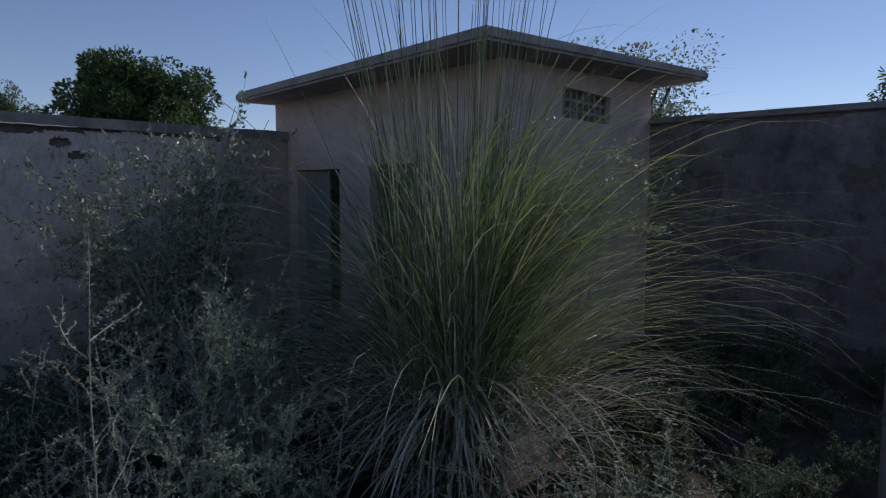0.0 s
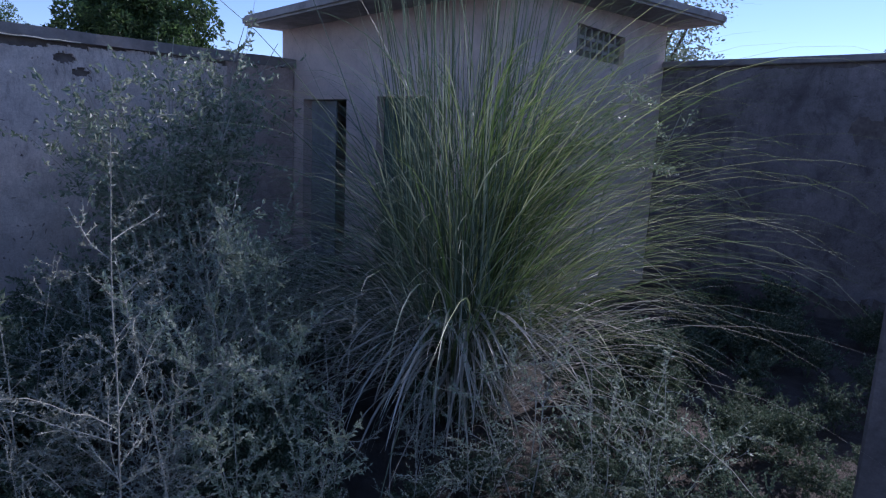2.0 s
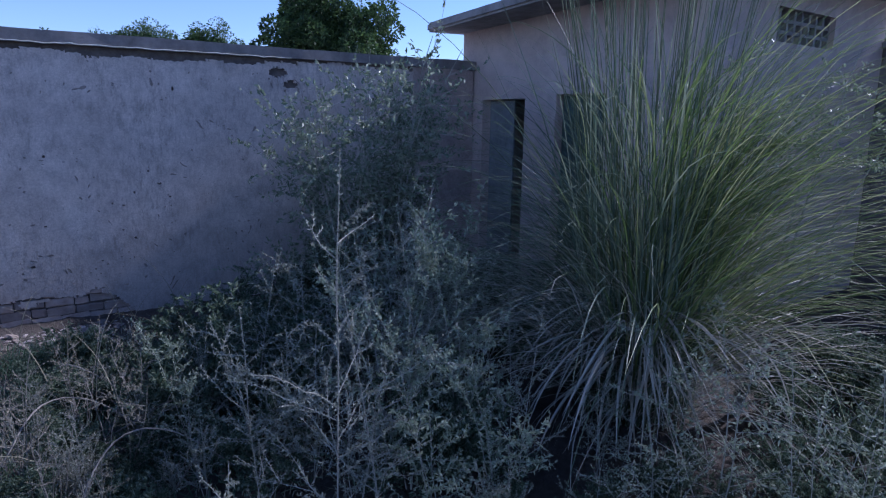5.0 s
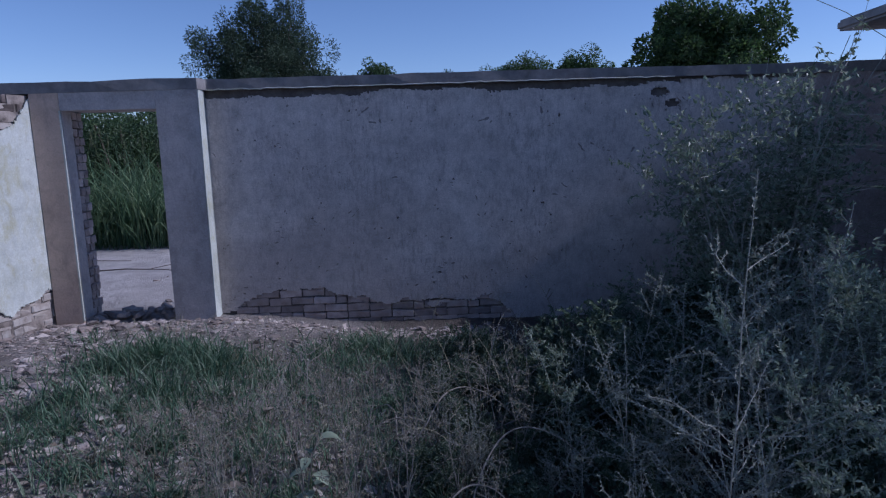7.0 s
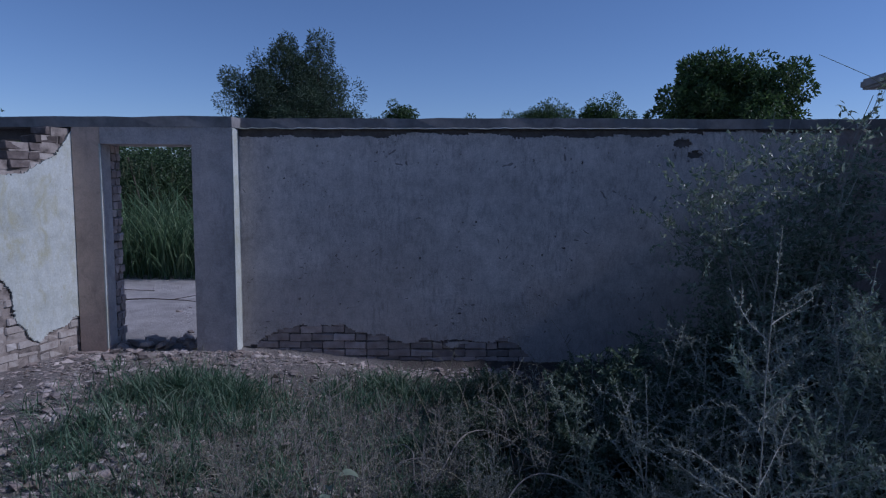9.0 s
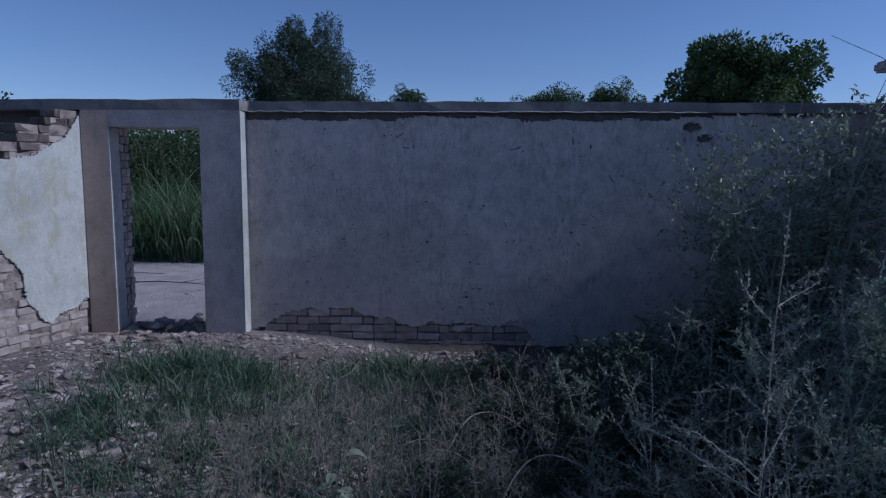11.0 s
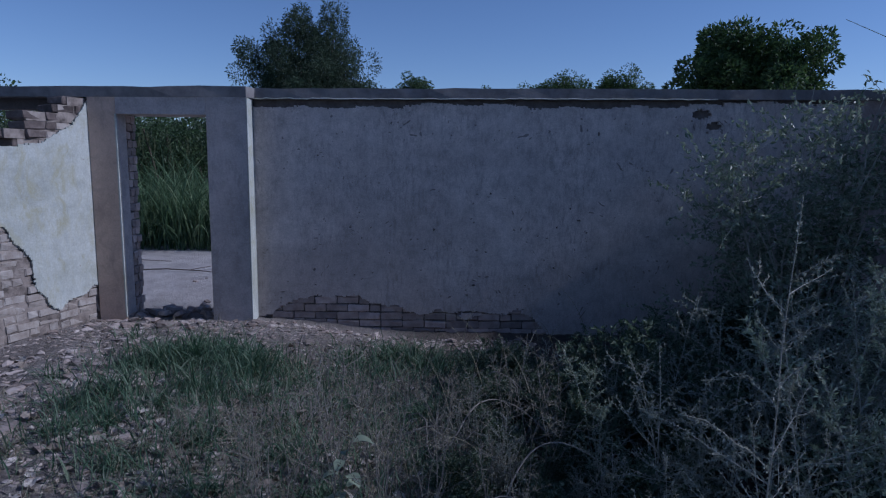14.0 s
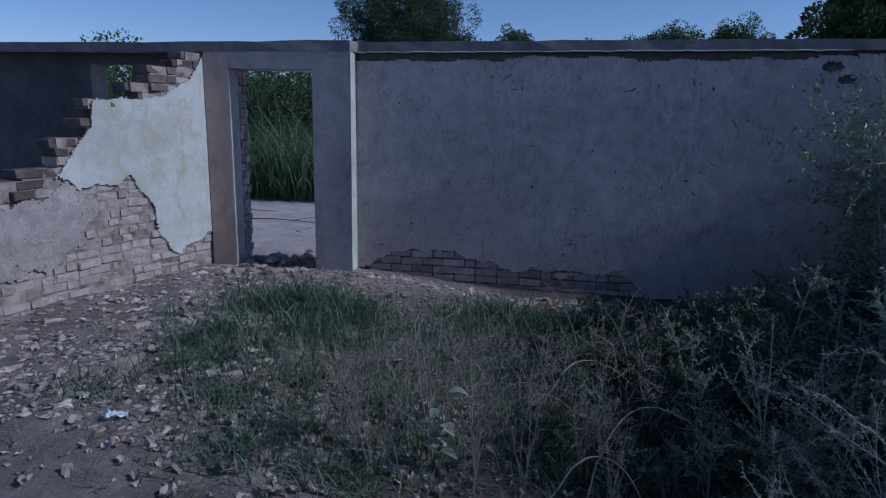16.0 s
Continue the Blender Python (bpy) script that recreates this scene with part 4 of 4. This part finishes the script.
turf("grass", "short green grass growing in tufts on the dusty yard", M_turf,
     [(-0.15, -1.45, 0.85), (0.15, -1.6, 0.8), (0.45, -1.5, 0.6), (-0.35, -1.5, 0.6), (0.9, -1.8, 0.8), (0.4, -2.4, 0.8), (1.5, -1.5, 0.8), (-0.1, -2.9, 0.6), (0.9, -2.8, 0.7), (1.6, -2.6, 0.8), (-0.5, -1.75, 0.5), (0.35, -1.9, 0.5), (1.6, -0.9, 0.7), (2.0, -1.2, 0.8), (1.2, -1.2, 0.5), (2.5, -1.0, 0.8), (-0.5, -2.6, 0.6), (0.1, -2.6, 0.6),
      (0.7, -2.3, 0.6), (1.3, -2.1, 0.7), (1.9, -2.2, 0.8), (2.6, -2.2, 0.9), (2.3, -1.7, 0.8), (-1.0, -2.0, 0.3), (-0.9, -0.9, 0.3), (0.2, -3.4, 0.7), (0.8, -3.6, 0.7), (-0.3, -3.0, 0.6), (1.4, -3.5, 0.7), (0.5, -3.0, 0.7), (1.1, -3.1, 0.7), (-0.6, -3.5, 0.5), (0.5, -3.9, 0.6), (1.2, -4.0, 0.7), (1.9, -3.0, 0.7), (2.2, -3.6, 0.7), (3.2, -1.5, 1.0), (3.0, -3.2, 1.0), (3.8, -2.4, 1.1), (4.6, -1.6, 1.1)], 620, 0.2, 0.0085)
turf("grass", "lush green grass tufts before the doorway", M_turf, [(-0.1, -1.45, 0.6), (0.25, -1.55, 0.55), (-0.35, -1.6, 0.45), (0.5, -1.75, 0.45), (1.75, -1.0, 0.5), (-0.3, -2.45, 0.45), (0.2, -2.2, 0.4)], 950, 0.3, 0.0105)
turf("dry_grass", "thin dry grass and straw among the rubble", M_drygrass,
     [(0.9, -2.7, 1.0), (1.6, -2.7, 1.0), (0.3, -3.2, 0.9), (-0.5, -3.3, 0.8), (2.2, -2.6, 1.0), (0.7, -1.5, 0.8), (1.0, -3.6, 0.8), (-1.2, -2.5, 0.7), (1.9, -3.4, 0.9), (-0.3, -0.8, 0.6), (2.8, -3.3, 1.1), (3.6, -3.4, 1.3), (5.0, -2.5, 1.5)], 260, 0.15, 0.006)


# ---- rubble, litter ----
def rock_soup(name, label, k, spread, size, mat):
    s = Soup()
    ico = bmesh.new()
    bmesh.ops.create_icosphere(ico, subdivisions=1, radius=1.0)
    iv = np.array([v.co[:] for v in ico.verts])
    fc = np.array([[v.index for v in f.verts] for f in ico.faces])
    ico.free()
    for i in range(k):
        x, y = spread()
        r = size * rng.lognormal(0, 0.5)
        v = iv * rng.uniform(0.5, 1.3, (len(iv), 1)) * np.array((1.3, rng.uniform(0.5, 1.0), rng.uniform(0.22, 0.5))) * r
        a = rng.uniform(0, 6.28)
        c, sn = math.cos(a), math.sin(a)
        v = v @ np.array(((c, -sn, 0), (sn, c, 0), (0, 0, 1)))
        s.add(v + (x, y, on_ground(x, y) + r * 0.12), fc)
    tagged(new(name, s.mesh(name, mat)), label, "rubble", kind="stuff")


def near_left():
    while True:
        x, y = rng.normal(-0.6, 1.1), rng.uniform(-3.9, -0.2)
        if x > -1.72 + 0.26 * (y) + 0.05 and x < 3.2:
            return x, y


def along_wall():
    return rng.uniform(-1.5, 3.0), -0.15 - abs(rng.normal(0, 0.25))


rock_soup("gravel", "small broken brick and plaster crumbs on the soil", 4200, near_left, 0.016, M_rubble)
rock_soup("gravel", "crumbled plaster along the foot of the wall", 1400, along_wall, 0.013, M_rubble)


def rubble_piece(kind):
    bm = bmesh.new()
    bmesh.ops.create_icosphere(bm, subdivisions=2, radius=1.0)
    for v in bm.verts:
        d = v.co.normalized()
        m = max(abs(d.x + 0.25 * d.y) / 1.35, abs(d.y - 0.2 * d.z) / 0.85, abs(d.z + 0.15 * d.x) / 0.45)
        v.co = d / m * (0.7 + 0.3 * noise.noise(d * 1.7 + Vector((kind * 3.1, 0, 0))) + 0.1 * noise.noise(d * 5))
    for f in bm.faces:
        f.smooth = False
    return part("rubble_piece", bm, M_stone)


for kind in range(4):
    src = rubble_piece(kind)
    tagged(src, "broken lump of brick and plaster lying on the soil", "rubble", "rubble pieces")
    x, y = (-1.5 + kind * 0.5, -0.35 - 0.1 * kind)
    src.matrix_basis = pose(x, y, on_ground(x, y) + 0.02, 0, 0, 30 * kind) @ Matrix.Scale(0.05, 4)
    for i in range(52):
        x, y = near_left() if i % 3 else along_wall()
        sc = min(0.065, 0.03 * rng.lognormal(0, 0.5))
        ob = copy_thing(src, pose(x, y, on_ground(x, y) + sc * 0.25, rng.normal(0, 14), rng.normal(0, 14), rng.uniform(0, 360)))
        ob.scale = (sc, sc, sc * 0.75)
# heap of broken bricks on the doorsill, and pale slabs before it
for i in range(26):
    x, y, sc = rng.uniform(-1.28, -0.44), rng.uniform(-0.12, 0.3), rng.uniform(0.045, 0.1)
    ob = copy_thing(src, pose(x, y, on_ground(x, y) + sc * 0.35, rng.normal(0, 12), rng.normal(0, 12), rng.uniform(0, 360)))
    ob.scale = (sc, sc, sc * 1.1)
for x, y, rz, sc in ((-0.78, -0.5, 8, 0.1), (-0.62, -0.42, 60, 0.07), (-1.2, -0.42, 35, 0.08), (0.1, -0.3, 0, 0.075), (0.33, -0.25, 60, 0.05), (-0.25, -0.6, 20, 0.05)):
    ob = copy_thing(src, pose(x, y, on_ground(x, y) + sc * 0.3, 5, 0, rz))
    ob.scale = (sc, sc, sc * 0.8)


def litter(k):
    """Crumpled dead leaves and scraps: small buckled sheets."""
    s = Soup()
    u, v = np.meshgrid(np.linspace(-1, 1, 4), np.linspace(-1, 1, 4), indexing="ij")
    fc = np.array([[i * 4 + j, i * 4 + j + 1, i * 4 + j + 5, i * 4 + j + 4] for i in range(3) for j in range(3)])
    for i in range(k):
        x, y = (rng.normal(0.95, 0.75), rng.normal(-3.4, 0.5)) if i % 2 else (rng.normal(0.3, 1.1), rng.uniform(-4.5, -0.9))
        r = min(0.045, 0.018 * rng.lognormal(0, 0.5))
        edge = (1 - 0.28 * np.abs(u * v)) * rng.uniform(0.8, 1.15, u.shape)
        p = np.stack([u * edge * 1.3, v * edge * rng.uniform(0.6, 1.0), rng.normal(0, 0.3, u.shape) + rng.uniform(-0.2, 0.5) * u * u + rng.uniform(0, 0.5) * v * v], 2).reshape(-1, 3) * r
        turn = np.array(Euler((rng.normal(0, 0.35), rng.normal(0, 0.35), rng.uniform(0, 6.28))).to_matrix())
        s.add(p @ turn.T + (x, y, on_ground(x, y) + r * 0.5), fc)
    tagged(new("leaf_litter", s.mesh("leaf_litter", M_litter)), "crumpled dry leaves lying on the soil", "leaves", kind="stuff")


litter(1300)


def straw(k):
    """Broken stalks and straws lying flat on the soil."""
    s = Soup()
    x, y = np.clip(rng.normal(0.9, 1.3, k), -2.0, 3.6), rng.uniform(-4.4, -0.3, k)
    ok = x > -1.6 + 0.27 * y
    x, y = x[ok], y[ok]
    k = len(x)
    b = np.stack([x, y, ground_z(x, y) + rng.uniform(0.004, 0.03, k)], 1)
    s.blades(b, rng.uniform(0, 6.28, k), rng.uniform(0.06, 0.34, k), rng.uniform(1.3, 1.6, k), rng.normal(0.0, 0.25, k), rng.uniform(0.003, 0.006, k), 4)
    tagged(new("straw", s.mesh("straw", M_drygrass)), "dry straws and broken stalks lying on the soil", "straw", kind="stuff")


straw(3200)
bm = bmesh.new()
bmesh.ops.create_grid(bm, x_segments=10, y_segments=7, size=0.5)
for v in bm.verts:
    v.co = Vector((v.co.x * 0.17, v.co.y * 0.09, 0.03 * noise.noise(v.co * 9) + 0.01))
bmesh.ops.solidify(bm, geom=bm.faces[:], thickness=0.002)
scrap = part("plastic_scrap", bm, M_plastic)
tagged(scrap, "crumpled pale plastic scrap on the soil", "litter")
scrap.matrix_basis = pose(-0.3, -3.75, on_ground(-0.3, -3.75) + 0.03, 6, 4, 20) @ Matrix.Scale(0.7, 4)

# ---- beyond the wall ----
for pts, r in ((((-2.6, 2.75, 0.0), (-2.1, 2.68, 0.03), (-1.6, 2.62, 0.02), (-1.15, 2.5, 0.0)), 0.018), (((-1.75, 2.65, 0.03), (-1.5, 2.85, 0.06), (-1.3, 2.9, 0.02)), 0.01), (((-3.4, 3.6, 0.0), (-2.9, 3.5, 0.03), (-2.4, 3.55, 0.0)), 0.014)):
    s = Soup()
    s.tube(np.array(pts) + rng.normal(0, 0.02, (len(pts), 3)) * (1, 1, 0.2) + (0, 0, -0.015), r * 0.6, r * 0.25, 6)
    tagged(new("fallen_branch", s.mesh("fallen_branch", M_bark)), "thin dark fallen branch lying on the dirt road", "branch")
for kind in range(14):
    x, y = rng.uniform(-3.2, 0.2), rng.uniform(0.5, 4.5)
    sc = 0.03 * rng.lognormal(0, 0.4)
    ob = copy_thing(src, pose(x, y, on_ground(x, y) + sc * 0.25, 5, 3, rng.uniform(0, 360)))
    ob.scale = (sc, sc, sc * 0.7)

s = Soup()
k = 4200
b = np.stack([rng.uniform(-9.0, 1.5, k), 5.0 + np.abs(rng.normal(0, 1.3, k)), np.zeros(k)], 1)
b[:, 2] = -0.08
s.blades(b, rng.uniform(0, 6.28, k), rng.uniform(0.8, 2.3, k), np.abs(rng.normal(0.16, 0.16, k)), rng.uniform(0.6, 2.6, k), rng.uniform(0.018, 0.036, k), 8)
tagged(new("field_grass", s.mesh("field_grass", M_fieldgrass)), "tall bright green grass along the dirt road", "grass", kind="stuff")
s = Soup()
for i in range(60):
    x, y, L = rng.uniform(-8, 1), rng.uniform(5.3, 7.5), rng.uniform(1.9, 2.5)
    ln = wander((x, y, -0.08), (rng.normal(0, 0.05), rng.normal(0, 0.05), 1), L, 6, 0.03)
    s.tube(ln, 0.008, 0.004, 4)
    s.leaves(np.repeat(ln[-1:], 16, 0) - np.array((0, 0, 1.0)) * rng.uniform(0, 0.3, (16, 1)), np.array((0, 0, 1.0)) + rng.normal(0, 0.22, (16, 3)), 0.1, 0.016)
tagged(new("field_grass", s.mesh("plumes", M_plume)), "brownish seed plumes standing above the roadside grass", "grass", kind="stuff")


def tree(name, label, at, height, crown_w, crown_z, blobs, per_blob, leaf, mat, blob_r=0.22, wide=0.5, feather=0.0, flat=0.85):
    """Trunk and limbs under a crown of leaf clumps; the clumps sit on an uneven dome."""
    thing = new(name)
    thing.location = (at[0], at[1], -0.1)
    tagged(thing, label, "tree")
    st, lv = Soup(), Soup()
    trunk = wander((0, 0, 0), (0.04, 0.02, 1), crown_z + 0.3, 6, 0.05)
    st.tube(trunk, height * 0.035, height * 0.022, 8)
    mid = np.array((0, 0, (crown_z + height) / 2))
    rad = np.array((crown_w / 2, crown_w / 2, (height - crown_z) / 2))
    for i in range(blobs):
        d = rng.normal(size=3)
        d /= np.linalg.norm(d)
        c = mid + d * rad * rng.uniform(0.45, 1.0) * (0.82 + 0.28 * math.sin(d[0] * 4 + at[0]) * math.cos(d[2] * 3 + d[1] * 2))
        if i < 26:
            st.tube(np.stack([trunk[-1], (trunk[-1] + c) / 2 + rng.normal(0, 0.15, 3), c]), height * 0.012, 0.02, 5)
        r = crown_w * blob_r * rng.uniform(0.5, 1.0)
        e = rng.normal(size=(per_blob, 3))
        e /= np.linalg.norm(e, axis=1)[:, None]
        q = c + e * r * rng.uniform(0.5, 1.0, (per_blob, 1)) ** 0.6 * np.array((1, 1, flat))
        if feather:
            q += np.array((0, 0, 1.0)) * np.abs(rng.normal(0, feather, (per_blob, 1)))
        lv.leaves(q, e * 0.8 + rng.normal(0, 0.5, (per_blob, 3)) + np.array((0, 0, -0.15)), leaf, leaf * wide)
    part("trunk", st.mesh("trunk", M_bark), None, thing)
    part("crown", lv.mesh("crown", mat), None, thing)
    return thing


def polar(az, d):
    return (2.1 + d * math.sin(radians(az)), -6.75 + d * math.cos(radians(az)))


tree("broadleaf_tree", "dense round dark green tree beyond the yard wall", polar(25.2, 24), 6.7, 5.3, 1.8, 190, 260, 0.17, M_mango, 0.12, 0.45)
tree("acacia_tree", "feathery grey-green tree beyond the yard wall", polar(-12.2, 22), 6.6, 5.0, 1.6, 230, 330, 0.11, M_acacia, 0.1, 0.3, 0.12)
tree("acacia_tree", "low feathery grey-green tree beside a taller one", polar(-9.6, 22.5), 4.8, 3.6, 1.4, 80, 160, 0.15, M_acacia, 0.14, 0.3, 0.1)
tree("far_tree", "small distant rounded green tree", polar(-2.9, 58), 9.7, 3.9, 4.0, 90, 130, 0.2, M_mango, 0.16)
tree("far_tree", "low distant tree top just above the wall", polar(3.7, 58), 8.1, 3.4, 4.0, 70, 120, 0.2, M_mango, 0.16)
tree("far_tree", "distant spreading dark green tree", polar(9.8, 58), 10.1, 6.6, 4.0, 140, 130, 0.2, M_mango, 0.13)
tree("far_tree", "distant spreading tree beside another", polar(15.0, 58), 10.1, 5.8, 4.0, 130, 130, 0.2, M_mango, 0.13)
tree("far_tree", "distant low tree behind the far wall section", polar(-21.5, 30), 4.1, 5.0, 1.0, 40, 200, 0.15, M_acacia, 0.18)
tree("far_tree", "distant low tree behind the far wall section", polar(-27.5, 26), 3.85, 6.5, 0.6, 50, 220, 0.15, M_mango, 0.18)
tree("far_tree", "distant low tree behind the far wall section", polar(-35, 26), 3.8, 6.0, 0.6, 50, 220, 0.15, M_mango, 0.18)
for az, d, h, w in ((-20.5, 18.5, 3.0, 4.2), (-25.0, 18.0, 3.2, 4.6), (-30.0, 18.5, 3.1, 4.6), (-36.0, 19.0, 3.1, 4.6), (-15.5, 19.0, 3.0, 4.0)):
    tree("thicket", "dark green thicket behind the roadside grass", polar(az, d), h, w, -0.6, 110, 230, 0.1, M_thicket, 0.13, 0.4)
tree("slender_tree", "light green thin-leaved tree behind the house", (14.0, -1.25), 4.9, 3.7, 1.6, 110, 75, 0.085, M_bushleaf, 0.14, 0.5)
tree("dark_tree", "dark green tree beyond the boundary wall", polar(87.5, 24), 8.4, 4.2, 1.2, 80, 130, 0.2, M_mango, 0.16, 0.3)


# ---- bricks ----
def brick_mesh(kind, w, d, h):
    bm = bmesh.new()
    box(bm, (0, 0, 0), (w, d, h), 0.008)
    for v in bm.verts:
        v.co += Vector(rng.normal(0, 0.0042, 3))
    me = bpy.data.meshes.new("brick")
    bm.to_mesh(me)
    bm.free()
    return me


def brick_set(w, d, h, mats):
    out = []
    for m in mats:
        for k in range(3):
            me = brick_mesh(k, w, d, h)
            me.materials.append(m)
            out.append(me)
    return out


# bare courses at the foot of the yard wall
stretchers = brick_set(0.226, 0.05, 0.075, [M_brick_grey])
headers = brick_set(0.108, 0.05, 0.075, [M_brick_grey])
for row in range(7):
    z = -0.3 + row * 0.085
    x = 0.06 - 0.12 * (row % 2)
    while x < 3.3:
        w = 0.226 if rng.uniform() < 0.75 else 0.108
        if x > 0.02 and z < foot_edge(x + w / 2) + 0.06:
            b = new("brick", (stretchers if w > 0.2 else headers)[rng.integers(3)])
            b.parent = wall_north
            b.matrix_basis = pose(x, 0.012 + rng.normal(0, 0.004), z + rng.normal(0, 0.002), 0, rng.normal(0, 0.6), rng.normal(0, 0.6))
        x += w + 0.012

# ragged brick edge of the doorway reveal
jamb = brick_set(0.13, 0.098, 0.075, [M_brick_grey])
for row in range(25):
    for y in (0.003, 0.107):
        b = new("brick", jamb[rng.integers(3)])
        b.parent = wall_north
        b.matrix_basis = pose(DOOR[0] - 0.127 + (0.008 if row % 2 else -0.006) + rng.normal(0, 0.005), y, 0.0 + row * 0.085, 0, rng.normal(0, 0.8), rng.normal(0, 1.5))

# ---- ruined cross wall ----
TILT = 18.0
cross = new("ruined_wall")
cross.matrix_basis = pose(-1.575, -0.10, 0, 0, 0, -90 - TILT)    # local x runs along the wall, local +y is its pale face
tagged(cross, "ruined brick cross wall with a stepped broken top and flaking pale limewash", "wall", kind="structure")


def top_line(a):
    return np.interp(a, [-0.2, 0.02, 0.33, 0.34, 0.46, 0.47, 0.68, 0.69, 0.92, 0.94, 1.38, 1.40, 1.5, 1.52, 1.74, 1.76, 2.0, 2.04, 2.3, 2.6, 3.2, 3.9],
                     [2.3, 2.3, 2.29, 2.21, 2.2, 2.11, 2.1, 1.97, 1.95, 1.79, 1.77, 1.6, 1.58, 1.43, 1.42, 1.2, 1.16, 1.13, 1.07, 0.98, 0.75, 0.5])


def rag(a, z):
    return 0.02 * np.sin(a * 19) + 0.016 * np.sin(z * 23 + a * 9) + 0.006 * np.sin(a * 63 + z * 50)


def coat_keep(a, v):
    z = v - 0.1
    low = np.interp(a, [0.0, 0.13, 0.3, 0.55, 0.7, 0.79, 0.8, 0.95, 1.05, 1.2, 1.6, 1.8, 2.0, 2.4], [0.3, 0.34, 0.27, 0.2, 0.32, 0.45, 0.72, 0.9, 1.02, 0.98, 1.0, 1.08, 2.5, 2.5])
    high = np.interp(a, [0.0, 0.05, 0.3, 0.65, 0.94, 1.38, 1.42, 1.55, 1.75, 1.85], [2.31, 2.25, 1.98, 1.8, 1.78, 1.75, 1.5, 1.38, 1.12, 1.05])
    return (z > low + rag(a, z)) & (z < high + rag(a, z) * 0.4)


def lower_keep(a, v):
    z = v - 0.1
    return (z > np.interp(a, [1.2, 1.7, 1.95, 2.3, 3.0], [0.7, 0.42, 0.3, 0.26, 0.22]) + rag(a, z)) & (z < np.interp(a, [1.2, 1.45, 1.7, 2.0, 2.5], [0.72, 1.0, 1.0, 0.88, 0.85]) + rag(a, z) * 1.3) & (a > 1.5 + 0.1 * np.sin(z * 14))


plaster_sheet("limewash_coat", (0.02, 0.009, -0.1), (1, 0, 0), (0, 1, 0), 3.4, 2.5, coat_keep, M_white, cross, "flaking pale limewashed plaster", cell=0.016, thick=0.015, rough=0.0015)
plaster_sheet("plaster_remnant", (0.02, 0.005, -0.1), (1, 0, 0), (0, 1, 0), 3.6, 1.5, lower_keep, M_dusty, cross, "thin dusty remnant of the old plaster", cell=0.016, thick=0.014, rough=0.003)
stretchers = brick_set(0.214, 0.21, 0.072, [M_brick_pale])
headers = brick_set(0.1, 0.21, 0.072, [M_brick_pale])
tops = brick_set(0.226, 0.21, 0.075, [M_brick_shaded])
top_h = brick_set(0.108, 0.21, 0.075, [M_brick_shaded])
core = bmesh.new()
for row in range(29):
    z = -0.1 + row * 0.085
    x = 0.0 - 0.1 * (row % 2)
    ends = None
    while x < 3.7:
        w = 0.214 if rng.uniform() < 0.5 else 0.1
        top = float(top_line(x + w / 2))
        if z + 0.05 < top and x > -0.06:
            # bricks by the broken edge take the shade-darkened colour
            free = z + 0.24 > top or (x < 0.95 and z > 1.86 - 0.35 * (x - 0.6))
            if free:
                b = new("brick", (tops if w > 0.2 else top_h)[rng.integers(3)])
            else:
                b = new("brick", (stretchers if w > 0.2 else headers)[rng.integers(3)])
            b.parent = cross
            b.matrix_basis = pose(x, -0.222 + min(0.008, rng.normal(0, 0.008)), z + rng.normal(0, 0.004), 0, rng.normal(0, 1.3), rng.normal(0, 1.6 if not free else 4.0))
            ends = x + w
        x += w + rng.uniform(0.006, 0.016)
    if ends and ends > 0.3:
        box(core, (0.0, -0.2, z - 0.011), (ends - 0.03, -0.02 + rng.normal(0, 0.004), z + 0.0738))
part("mortar", core, M_mortar_pale, cross, "crumbling mud mortar between the bricks")
